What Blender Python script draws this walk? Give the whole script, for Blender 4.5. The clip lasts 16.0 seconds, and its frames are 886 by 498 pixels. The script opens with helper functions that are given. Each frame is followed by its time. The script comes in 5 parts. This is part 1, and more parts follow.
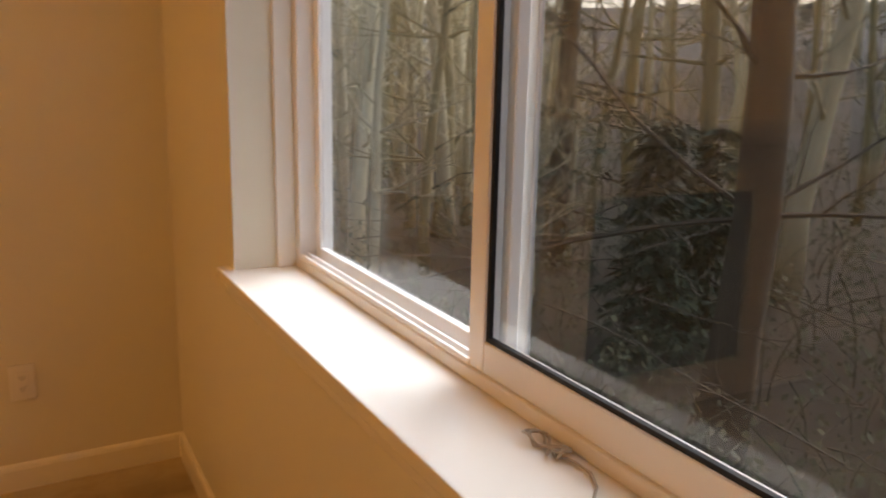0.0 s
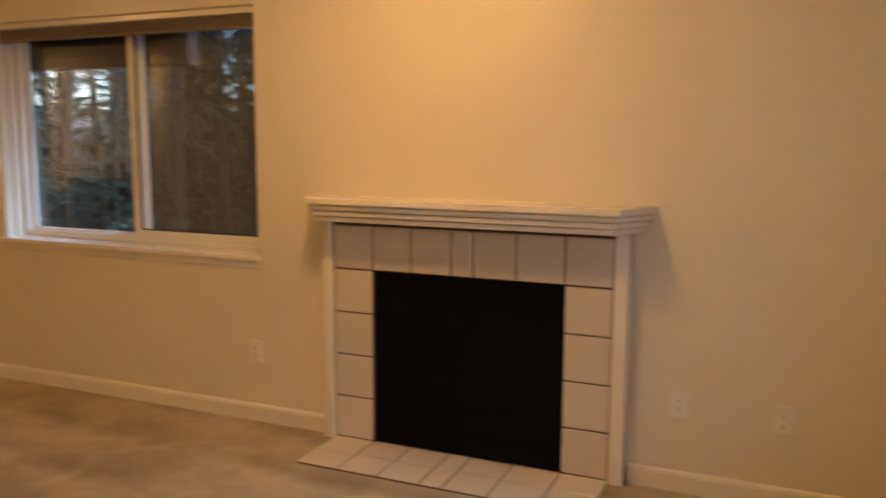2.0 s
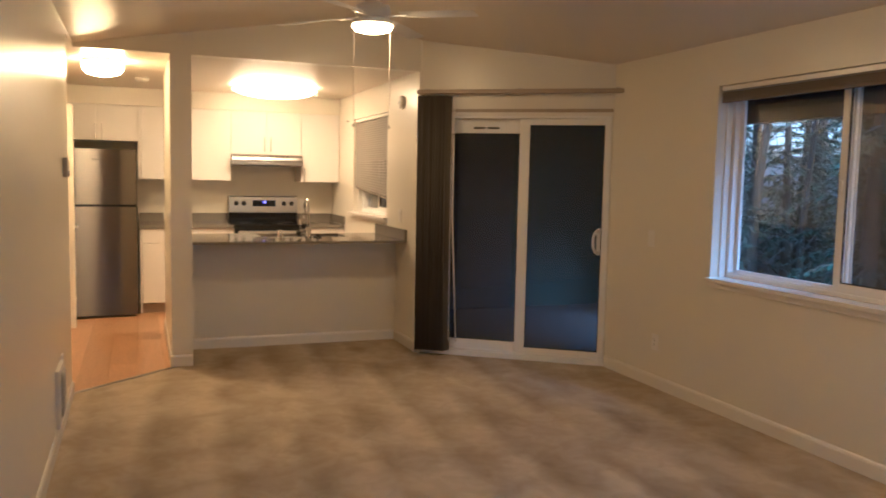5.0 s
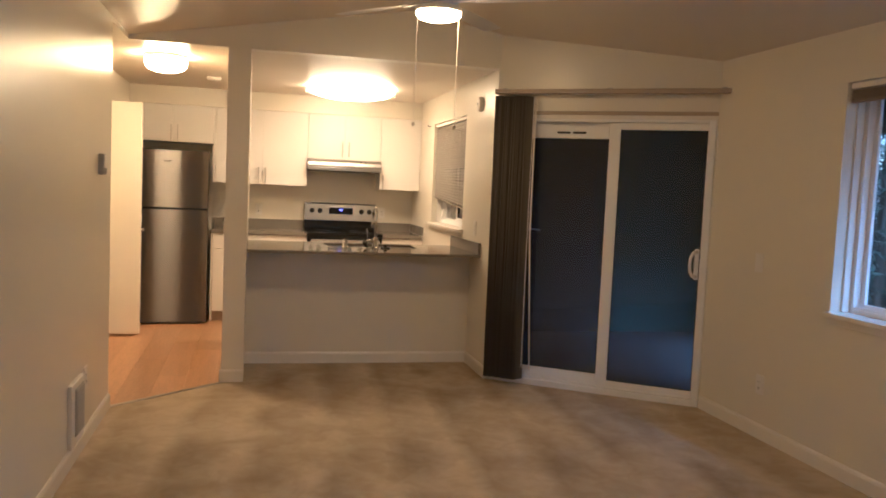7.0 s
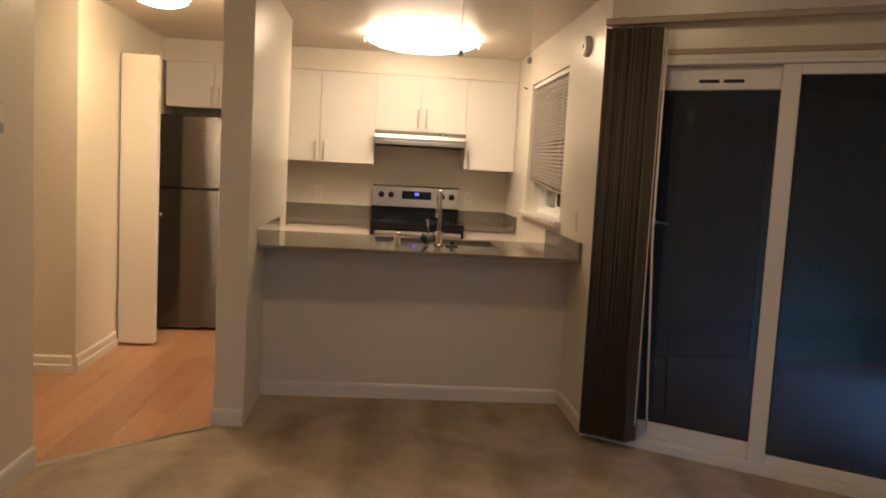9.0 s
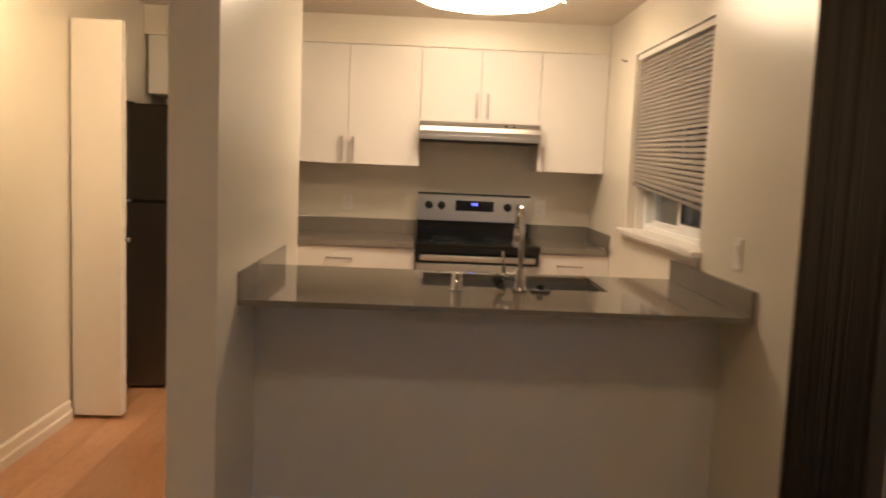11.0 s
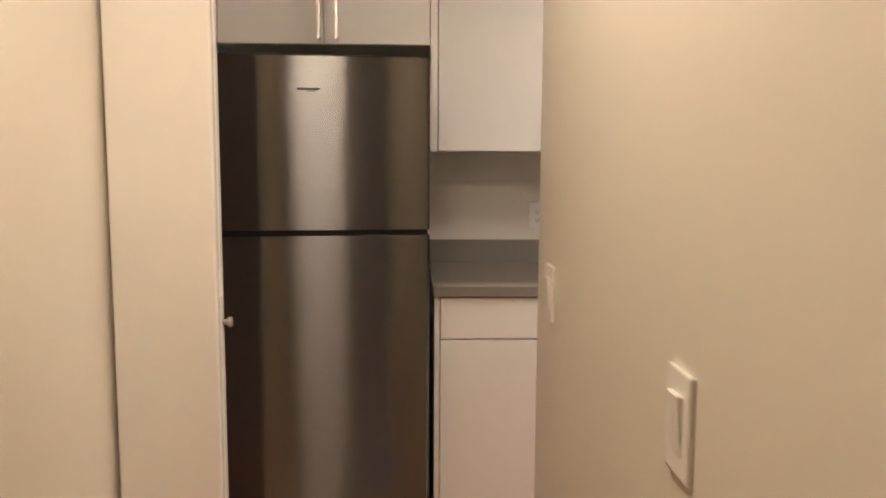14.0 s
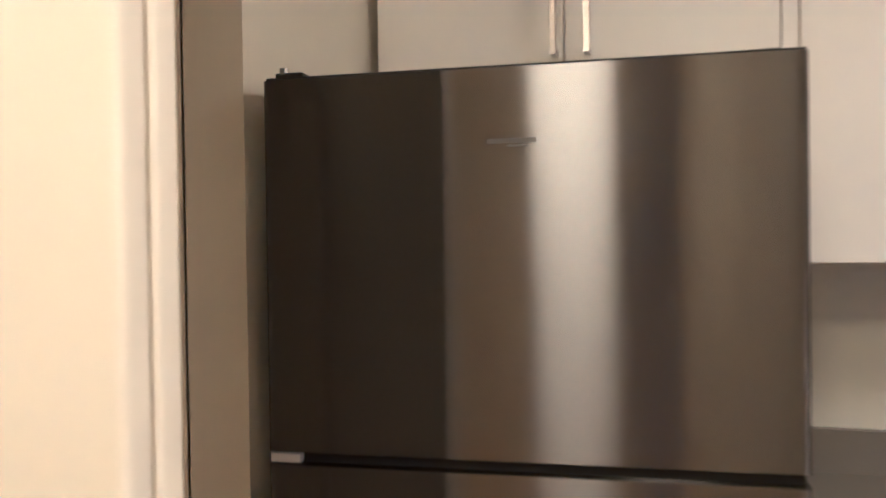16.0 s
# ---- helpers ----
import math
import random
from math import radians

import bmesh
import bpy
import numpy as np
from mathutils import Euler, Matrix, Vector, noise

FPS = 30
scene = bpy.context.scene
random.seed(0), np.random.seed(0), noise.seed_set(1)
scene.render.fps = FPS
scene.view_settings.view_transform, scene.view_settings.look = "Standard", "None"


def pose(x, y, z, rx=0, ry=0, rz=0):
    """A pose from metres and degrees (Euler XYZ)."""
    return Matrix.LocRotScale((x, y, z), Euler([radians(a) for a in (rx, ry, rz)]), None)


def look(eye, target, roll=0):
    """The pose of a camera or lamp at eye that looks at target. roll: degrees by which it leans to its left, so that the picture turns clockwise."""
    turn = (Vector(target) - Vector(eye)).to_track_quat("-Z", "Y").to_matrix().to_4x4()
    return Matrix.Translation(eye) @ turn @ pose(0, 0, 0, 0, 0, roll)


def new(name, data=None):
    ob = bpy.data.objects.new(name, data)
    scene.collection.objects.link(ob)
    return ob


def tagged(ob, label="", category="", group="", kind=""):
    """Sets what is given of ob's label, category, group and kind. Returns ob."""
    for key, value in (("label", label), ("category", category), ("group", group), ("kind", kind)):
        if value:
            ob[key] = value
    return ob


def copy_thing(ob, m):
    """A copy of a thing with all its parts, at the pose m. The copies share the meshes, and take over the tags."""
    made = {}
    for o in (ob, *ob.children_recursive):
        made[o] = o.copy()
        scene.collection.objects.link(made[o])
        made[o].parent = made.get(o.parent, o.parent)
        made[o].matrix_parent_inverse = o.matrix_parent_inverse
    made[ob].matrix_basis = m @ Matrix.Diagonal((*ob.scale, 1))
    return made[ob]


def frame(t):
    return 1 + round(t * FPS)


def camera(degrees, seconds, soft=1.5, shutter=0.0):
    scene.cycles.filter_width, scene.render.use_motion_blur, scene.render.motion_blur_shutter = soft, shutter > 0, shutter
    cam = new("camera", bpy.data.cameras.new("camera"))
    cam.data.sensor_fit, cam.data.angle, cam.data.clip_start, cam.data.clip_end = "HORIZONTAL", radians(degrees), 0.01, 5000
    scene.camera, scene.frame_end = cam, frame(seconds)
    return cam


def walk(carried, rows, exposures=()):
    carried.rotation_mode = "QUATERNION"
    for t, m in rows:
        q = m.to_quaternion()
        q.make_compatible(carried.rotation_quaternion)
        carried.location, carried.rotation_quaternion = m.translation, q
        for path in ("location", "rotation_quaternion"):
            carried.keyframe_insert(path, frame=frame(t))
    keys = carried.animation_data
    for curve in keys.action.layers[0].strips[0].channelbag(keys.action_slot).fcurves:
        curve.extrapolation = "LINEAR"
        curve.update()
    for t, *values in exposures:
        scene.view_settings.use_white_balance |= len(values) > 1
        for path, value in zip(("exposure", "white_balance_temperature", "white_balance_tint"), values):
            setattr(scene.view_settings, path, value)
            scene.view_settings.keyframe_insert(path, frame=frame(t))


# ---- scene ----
cam = camera(57.8, 16.0, 1.8, 0.4)
FAN_TURN = 47.0
PATH = [
    (0, (0.9, -0.153, 1.309), (1.892, 1.533, 0.892), 1.2),
    (0.5, (0.875, -0.338, 1.33), (1.584, 1.483, 0.906), 2.4),
    (1, (0.864, -0.518, 1.361), (1.106, 1.424, 0.951), 2.1),
    (1.5, (0.929, -0.644, 1.397), (0.594, 1.3, 1.068), 1.3),
    (2, (0.935, -0.713, 1.414), (0.154, 1.109, 1.148), 0.3),
    (2.5, (0.934, -0.749, 1.455), (-0.234, 0.864, 1.263), 0.9),
    (3, (0.96, -0.77, 1.446), (-0.483, 0.608, 1.306), 0.8),
    (3.5, (0.956, -0.816, 1.471), (-0.637, 0.385, 1.329), 0.6),
    (4, (0.958, -0.826, 1.463), (-0.744, 0.213, 1.315), 0.5),
    (4.5, (0.947, -0.84, 1.471), (-0.85, 0.024, 1.308), 0.4),
    (5, (0.939, -0.87, 1.445), (-0.922, -0.16, 1.269), 1.2),
    (7.5, (0.1, -0.268, 1.394), (-1.861, 0.091, 1.234), 2.1),
    (8, (-0.319, -0.088, 1.36), (-2.297, 0.141, 1.173), 1.7),
    (10.5, (-2.492, 0.276, 1.367), (-4.477, 0.407, 1.164), 3.3),
    (11, (-2.866, 0.122, 1.386), (-4.854, 0.175, 1.178), 2.4),
    (11.5, (-3.253, -0.049, 1.379), (-5.24, -0.193, 1.196), 2.8),
    (12, (-3.568, -0.279, 1.359), (-5.553, -0.45, 1.181), 2.4),
    (12.5, (-3.909, -0.51, 1.338), (-5.897, -0.593, 1.129), 1.3),
    (13, (-4.275, -0.681, 1.36), (-6.256, -0.754, 1.098), 1.6),
    (13.5, (-4.666, -0.856, 1.344), (-6.649, -0.866, 1.09), 0.1),
    (14, (-5.017, -0.933, 1.352), (-7.002, -0.853, 1.122), 0.3),
    (14.5, (-5.376, -0.971, 1.38), (-7.367, -1.003, 1.202), 0.5),
    (15, (-5.757, -1.005, 1.407), (-7.75, -1.113, 1.284), -0.7),
    (15.5, (-6.123, -0.999, 1.426), (-8.094, -1.33, 1.348), -0.6),
    (16, (-6.484, -1.014, 1.426), (-8.393, -1.612, 1.398), -0.8),
]
EXPOSURES = [
    (0.0, 1.12, 7500, 22), (0.5, 1.1, 7800, 22), (1.0, 1.5, 7800, 20), (1.5, 1.5, 6900, 18), (2.0, 1.65, 5500, 12), (2.5, 1.92, 4450, 11), (3.0, 2.0, 4130, 10), (4.0, 2.0, 4150, 10),
    (5.0, 1.62, 4060, 10), (7.5, 1.5, 3900, 10), (8.0, 1.35, 3840, 10), (10.5, 1.05, 3880, 10), (11.0, 1.05, 3880, 10), (11.5, 0.72, 3880, 10), (12.0, 0.74, 3860, 10), (12.5, 0.86, 3660, 10), (13.5, 1.25, 3480, 10),
    (14.0, 1.1, 3420, 10), (14.5, 1.07, 3320, 10), (15.0, 1.05, 3320, 10), (16.0, 1.5, 3300, 10),
]
walk(cam, [(t, look(eye, target, roll)) for t, eye, target, roll in PATH], EXPOSURES)

# ---- plan, in metres ----
X_E, Y_N, Y_S = 1.447, 2.54, -1.28          # living room walls
EDIR = Vector((-math.sin(radians(2.2)), -math.cos(radians(2.2)), 0))  # the east wall runs a little out of square
X_OPEN, X_W = -5.28, -8.40                 # kitchen opening, kitchen back wall
Y_K = 1.275                                 # kitchen north wall
Z_K, Z_EAVE, Z_RIDGE, Y_RIDGE = 2.305, 2.33, 2.66, 0.63
DIV_S, DIV_N, DIV_END = -0.642, -0.508, -6.82  # dividing wall beside the kitchen
HALL_S, HALL_X = -1.665, -6.205
SB, SA = Vector((X_OPEN, Y_K + 0.01, 0)), Vector((-4.39, Y_N, 0))  # slanted wall with the sliding door


def vault(y):
    return Z_RIDGE - (Z_RIDGE - Z_EAVE) * abs(y - Y_RIDGE) / (Y_N - Y_RIDGE)


# ---- world and light ----
SKY = 0.15
world = bpy.data.worlds.new("world")
scene.world = world
world.use_nodes = True
wn = world.node_tree
sky = wn.nodes.new("ShaderNodeTexSky")
sky.sky_type, sky.sun_disc, sky.sun_elevation, sky.sun_rotation = "NISHITA", False, radians(44), radians(84)
sky.dust_density, sky.ozone_density = 2.5, 0.4
wn.links.new(sky.outputs[0], wn.nodes["Background"].inputs[0])
wn.nodes["Background"].inputs[1].default_value = SKY
sun = new("sun", bpy.data.lights.new("sun", "SUN"))
sun.data.energy, sun.data.angle, sun.data.color = 2.9, radians(50), (0.60, 0.81, 1.0)
sun.matrix_world = look((14, 1.5, 14), (0, 0, 0))

WARM = (1.0, 0.497, 0.130)
LAMP_KITCHEN, LAMP_HALL, LAMP_FAN, LAMP_LIVING = 13.0, 38.0, 27.0, 28.0

# ---- materials ----


def mat(name, color, rough=0.5, metal=0.0, vary=0.08, scale=3.0, grain=0.0, grain_scale=120.0, bump=0.0, bump_scale=200.0, stretch=(1, 1, 1), spec=0.5, piece=0.0):
    """A surface with slow and fine colour changes and a fine relief. piece: how far single pieces differ."""
    m = bpy.data.materials.new(name)
    m.use_nodes = True
    nt = m.node_tree
    b = nt.nodes["Principled BSDF"]
    b.inputs["Roughness"].default_value, b.inputs["Metallic"].default_value = rough, metal
    b.inputs["Specular IOR Level"].default_value = spec
    tc, mp = nt.nodes.new("ShaderNodeTexCoord"), nt.nodes.new("ShaderNodeMapping")
    geo = nt.nodes.new("ShaderNodeNewGeometry")
    mp.inputs["Scale"].default_value = stretch
    nt.links.new(geo.outputs["Position"], mp.inputs["Vector"])
    n1, n2 = nt.nodes.new("ShaderNodeTexNoise"), nt.nodes.new("ShaderNodeTexNoise")
    n1.inputs["Scale"].default_value, n1.inputs["Detail"].default_value = scale, 4
    n2.inputs["Scale"].default_value, n2.inputs["Detail"].default_value = grain_scale, 3
    for n in (n1, n2):
        nt.links.new(mp.outputs[0], n.inputs["Vector"])
    add = nt.nodes.new("ShaderNodeMath")
    add.operation = "MULTIPLY_ADD"
    nt.links.new(n1.outputs["Fac"], add.inputs[0])
    add.inputs[1].default_value, add.inputs[2].default_value = 2 * vary, 1 - vary
    add2 = nt.nodes.new("ShaderNodeMath")
    add2.operation = "MULTIPLY_ADD"
    nt.links.new(n2.outputs["Fac"], add2.inputs[0])
    add2.inputs[1].default_value = 2 * grain
    nt.links.new(add.outputs[0], add2.inputs[2])
    sub = nt.nodes.new("ShaderNodeMath")
    sub.operation = "SUBTRACT"
    nt.links.new(add2.outputs[0], sub.inputs[0])
    sub.inputs[1].default_value = grain
    out = sub.outputs[0]
    if piece:
        info, pm = nt.nodes.new("ShaderNodeObjectInfo"), nt.nodes.new("ShaderNodeMath")
        pm.operation = "MULTIPLY_ADD"
        nt.links.new(info.outputs["Random"], pm.inputs[0])
        pm.inputs[1].default_value, pm.inputs[2].default_value = 2 * piece, 1 - piece
        mul = nt.nodes.new("ShaderNodeMath")
        mul.operation = "MULTIPLY"
        nt.links.new(out, mul.inputs[0]), nt.links.new(pm.outputs[0], mul.inputs[1])
        out = mul.outputs[0]
    vec = nt.nodes.new("ShaderNodeVectorMath")
    vec.operation = "SCALE"
    vec.inputs[0].default_value = color
    nt.links.new(out, vec.inputs["Scale"])
    nt.links.new(vec.outputs[0], b.inputs["Base Color"])
    if bump:
        n3, bp = nt.nodes.new("ShaderNodeTexNoise"), nt.nodes.new("ShaderNodeBump")
        n3.inputs["Scale"].default_value, n3.inputs["Detail"].default_value = bump_scale, 2
        bp.inputs["Strength"].default_value, bp.inputs["Distance"].default_value = bump, 0.002
        nt.links.new(mp.outputs[0], n3.inputs["Vector"])
        nt.links.new(n3.outputs["Fac"], bp.inputs["Height"])
        nt.links.new(bp.outputs[0], b.inputs["Normal"])
    return m


def glow(name, color, strength):
    m = bpy.data.materials.new(name)
    m.use_nodes = True
    b = m.node_tree.nodes["Principled BSDF"]
    b.inputs["Base Color"].default_value = (0.9, 0.88, 0.84, 1)
    b.inputs["Emission Color"].default_value, b.inputs["Emission Strength"].default_value = (*color, 1), strength
    return m


def glass(name, color=(0.97, 0.99, 0.98), rough=0.0):
    m = bpy.data.materials.new(name)
    m.use_nodes = True
    b = m.node_tree.nodes["Principled BSDF"]
    b.inputs["Base Color"].default_value = (*color, 1)
    b.inputs["Transmission Weight"].default_value, b.inputs["Roughness"].default_value, b.inputs["IOR"].default_value = 1.0, rough, 1.45
    return m


def steel(name, color, rough, aniso=0.0):
    """Stainless steel, brushed along the horizontal."""
    m = mat(name, color, rough, 1.0, vary=0.03, scale=2.0, grain=0.03, grain_scale=40.0, stretch=(1, 1, 30))
    if aniso:
        nt = m.node_tree
        g, tan = nt.nodes.new("ShaderNodeBsdfAnisotropic"), nt.nodes.new("ShaderNodeCombineXYZ")
        tan.inputs[1].default_value = 1.0
        g.inputs["Roughness"].default_value, g.inputs["Anisotropy"].default_value = rough, aniso
        nt.links.new(nt.nodes["Principled BSDF"].inputs["Base Color"].links[0].from_socket, g.inputs["Color"])
        nt.links.new(tan.outputs[0], g.inputs["Tangent"])
        nt.links.new(g.outputs[0], nt.nodes["Material Output"].inputs[0])
    return m


def screen_mesh(name, weave):
    m = bpy.data.materials.new(name)
    m.use_nodes = True
    nt = m.node_tree
    mix, tr = nt.nodes.new("ShaderNodeMixShader"), nt.nodes.new("ShaderNodeBsdfTransparent")
    b = nt.nodes["Principled BSDF"]
    b.inputs["Base Color"].default_value, b.inputs["Roughness"].default_value = (0.03, 0.032, 0.026, 1), 0.7
    mix.inputs[0].default_value = weave
    nt.links.new(tr.outputs[0], mix.inputs[1]), nt.links.new(b.outputs[0], mix.inputs[2])
    nt.links.new(mix.outputs[0], nt.nodes["Material Output"].inputs[0])
    return m


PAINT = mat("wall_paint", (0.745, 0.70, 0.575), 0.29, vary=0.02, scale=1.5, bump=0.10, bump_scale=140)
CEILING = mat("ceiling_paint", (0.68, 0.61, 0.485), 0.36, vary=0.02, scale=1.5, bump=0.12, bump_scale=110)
TRIM = mat("trim_paint", (0.80, 0.76, 0.68), 0.24, vary=0.02, scale=5, bump=0.03)
VINYL = mat("window_vinyl", (0.82, 0.81, 0.78), 0.35, vary=0.02, scale=8)
CARPET = mat("carpet", (0.485, 0.410, 0.288), 0.95, vary=0.08, scale=1.1, grain=0.13, grain_scale=230, bump=0.9, bump_scale=330, spec=0.1)
PLANK = mat("laminate_oak", (0.48, 0.275, 0.105), 0.33, vary=0.16, scale=2.2, grain=0.26, grain_scale=14, stretch=(1, 9, 9), bump=0.05, bump_scale=30, piece=0.11)
SUBFLOOR = mat("plank_joint", (0.37, 0.20, 0.09), 0.7)
CABINET = mat("cabinet_laminate", (0.76, 0.73, 0.68), 0.38, vary=0.015, scale=4)
CABINET_SIDE = mat("cabinet_carcass", (0.72, 0.69, 0.63), 0.45, vary=0.02, scale=6)
BADGE = mat("badge_print", (0.09, 0.085, 0.08), 0.5)
QUARTZ = mat("grey_quartz", (0.20, 0.180, 0.143), 0.085, vary=0.04, scale=6, grain=0.10, grain_scale=420)
STEEL = steel("stainless", (0.160, 0.155, 0.150), 0.21, 0.85)
STEEL_PLAIN = steel("stainless_plain", (0.47, 0.46, 0.445), 0.28)
NICKEL = mat("brushed_nickel", (0.50, 0.47, 0.43), 0.30, 1.0, vary=0.03, scale=30)
CHROME = mat("chrome", (0.60, 0.59, 0.57), 0.09, 1.0, vary=0.01)
BLACK = mat("black_enamel", (0.009, 0.009, 0.009), 0.14, vary=0.1, scale=4, spec=0.35)
BLACK_MATT = mat("black_plastic", (0.011, 0.0105, 0.010), 0.5, vary=0.1, scale=9, spec=0.3)
FIREGLASS = mat("firebox_glass", (0.003, 0.003, 0.003), 0.3, vary=0.2, scale=3, spec=0.07)
TILE = mat("fireplace_tile", (0.63, 0.57, 0.475), 0.30, vary=0.03, scale=7, grain=0.02, grain_scale=90, piece=0.03)
GROUT = mat("dark_grout", (0.12, 0.068, 0.042), 0.85, vary=0.15, scale=40)
PLASTIC = mat("white_plastic", (0.80, 0.77, 0.71), 0.35, vary=0.02, scale=30)
SLAT_DARK = mat("blind_fabric", (0.122, 0.104, 0.078), 0.8, vary=0.06, scale=20, grain=0.08, grain_scale=300, stretch=(1, 1, 0.05), piece=0.12)
# cream slats; the shade on their undersides is put into this darker colour
SLAT_SHADED = mat("shaded_blind_slat", (0.25, 0.225, 0.18), 0.4, vary=0.03, scale=20, piece=0.03)
BLIND_BROWN = mat("raised_blind", (0.17, 0.135, 0.10), 0.55, vary=0.1, scale=30)
FAN_WHITE = mat("fan_enamel", (0.86, 0.86, 0.86), 0.4, vary=0.03, scale=9)
GREY_METAL = mat("grey_enamel", (0.42, 0.41, 0.40), 0.45, vary=0.05, scale=15)
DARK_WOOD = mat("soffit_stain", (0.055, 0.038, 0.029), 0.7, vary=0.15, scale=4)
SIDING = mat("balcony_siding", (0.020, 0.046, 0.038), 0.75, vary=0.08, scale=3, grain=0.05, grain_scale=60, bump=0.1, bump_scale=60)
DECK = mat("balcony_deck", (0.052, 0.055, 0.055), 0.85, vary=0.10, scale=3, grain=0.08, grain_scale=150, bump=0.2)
# dark door; the dimness behind the left leaf is put into this near-black
DOOR_DARK = mat("storage_door_dimmed", (0.012, 0.010, 0.0075), 0.6, vary=0.06, scale=4)
RAIL_TAN = mat("tan_enamel", (0.40, 0.33, 0.24), 0.5, vary=0.04, scale=15)
CORD = mat("plastic_cord", (0.36, 0.30, 0.22), 0.35, vary=0.1, scale=40)
BARK = mat("bark", (0.31, 0.27, 0.15), 0.95, vary=0.30, scale=2.0, grain=0.30, grain_scale=26, stretch=(1, 1, 0.3), bump=0.8, bump_scale=40, piece=0.25)
BARK_PALE = mat("pale_bark", (0.56, 0.51, 0.35), 0.95, vary=0.30, scale=2.4, grain=0.25, grain_scale=22, stretch=(1, 1, 0.4), bump=0.6, bump_scale=40, piece=0.2)
# dark bark; on the north trees it stands in for their backlit shade
BARK_DARK = mat("dark_bark", (0.085, 0.07, 0.048), 0.9, vary=0.30, scale=2.0, grain=0.30, grain_scale=26, stretch=(1, 1, 0.3), bump=0.8, bump_scale=40, piece=0.25)
NEEDLE = mat("needles", (0.036, 0.068, 0.038), 0.9, vary=0.4, scale=1.5, grain=0.2, grain_scale=20, piece=0.25)
LEAF = mat("brush_leaves", (0.078, 0.090, 0.046), 0.9, vary=0.4, scale=0.8, grain=0.3, grain_scale=9, piece=0.2)
GROUND = mat("forest_floor", (0.042, 0.034, 0.023), 1.0, vary=0.45, scale=0.35, grain=0.45, grain_scale=3.0, bump=1.0, bump_scale=8)
GLASS = glass("window_glass")
GLASS_DOOR = glass("door_glass")
GLASS_DOOR.node_tree.nodes["Principled BSDF"].inputs["Specular IOR Level"].default_value = 0.22
SCREEN = screen_mesh("insect_screen", 0.26)
# same weave colour, but it covers more of the view
SCREEN_DENSE = screen_mesh("dense_insect_screen", 0.50)
BOWL_K = glow("kitchen_bowl_glass", (1.0, 0.53, 0.172), LAMP_KITCHEN)
BOWL_H = glow("hall_bowl_glass", WARM, LAMP_HALL)
BOWL_F = glow("fan_lens_glass", WARM, LAMP_FAN)
BOWL_L = glow("living_bowl_glass", WARM, LAMP_LIVING)
BLUE_LED = glow("blue_display", (0.02, 0.06, 1.0), 0.9)



def multiply_colour(nt, socket):
    """Multiplies a surface's colour by another one."""
    b, mul = nt.nodes["Principled BSDF"], nt.nodes.new("ShaderNodeVectorMath")
    mul.operation = "MULTIPLY"
    nt.links.new(b.inputs["Base Color"].links[0].from_socket, mul.inputs[0]), nt.links.new(socket, mul.inputs[1])
    nt.links.new(mul.outputs[0], b.inputs["Base Color"])


def vacuum_strokes(m, turn, width, warp, low, high):
    """Strokes of a vacuum cleaner: the pile shades slowly across each one and breaks sharply at its edge."""
    nt = m.node_tree
    geo, mp, wave, mask, ramp, mix = (nt.nodes.new("ShaderNode" + k) for k in ("NewGeometry", "Mapping", "TexWave", "TexNoise", "ValToRGB", "MixRGB"))
    mp.inputs["Rotation"].default_value = (0, 0, radians(turn))
    wave.wave_type, wave.bands_direction, wave.wave_profile = "BANDS", "Y", "SAW"
    wave.inputs["Scale"].default_value = 0.314 / width
    wave.inputs["Distortion"].default_value, wave.inputs["Detail"].default_value = warp, 3.0
    wave.inputs["Detail Scale"].default_value, wave.inputs["Detail Roughness"].default_value = 1.1 * width / 0.314, 0.55
    mask.inputs["Scale"].default_value, mask.inputs["Detail"].default_value = 1.3, 2.0
    e = ramp.color_ramp.elements
    e[0].position, e[1].position = 0.36, 0.56
    e[0].color, e[1].color = (0, 0, 0, 1), (1, 1, 1, 1)
    shade = nt.nodes.new("ShaderNodeValToRGB")
    q = shade.color_ramp.elements
    q[0].position, q[1].position = 0.0, 1.0
    q[0].color = q[1].color = (high, high, high, 1)
    q.new(0.3).color = (low, low * 0.985, low * 0.965, 1)
    mix.inputs[1].default_value = (1, 1, 1, 1)
    nt.links.new(geo.outputs["Position"], mp.inputs[0]), nt.links.new(mp.outputs[0], wave.inputs["Vector"]), nt.links.new(mp.outputs[0], mask.inputs["Vector"])
    nt.links.new(mask.outputs["Fac"], ramp.inputs[0]), nt.links.new(ramp.outputs[0], mix.inputs[0])
    nt.links.new(wave.outputs["Fac"], shade.inputs[0]), nt.links.new(shade.outputs[0], mix.inputs[2])
    multiply_colour(nt, mix.outputs[0])


def trodden(m, scale, low, high):
    """Uneven patches where feet have turned the pile."""
    nt = m.node_tree
    geo, nz, ramp = (nt.nodes.new("ShaderNode" + k) for k in ("NewGeometry", "TexNoise", "ValToRGB"))
    nz.inputs["Scale"].default_value, nz.inputs["Detail"].default_value, nz.inputs["Distortion"].default_value = scale, 4.0, 0.8
    e = ramp.color_ramp.elements
    e[0].position, e[1].position = 0.40, 0.58
    e[0].color, e[1].color = (low, low * 0.985, low * 0.965, 1), (high, high, high, 1)
    nt.links.new(geo.outputs["Position"], nz.inputs["Vector"]), nt.links.new(nz.outputs["Fac"], ramp.inputs[0])
    multiply_colour(nt, ramp.outputs[0])


vacuum_strokes(CARPET, 4, 0.38, 2.0, 0.71, 1.04)
trodden(CARPET, 1.9, 0.86, 1.05)
trodden(CARPET, 9.0, 0.94, 1.03)

# ---- builders ----


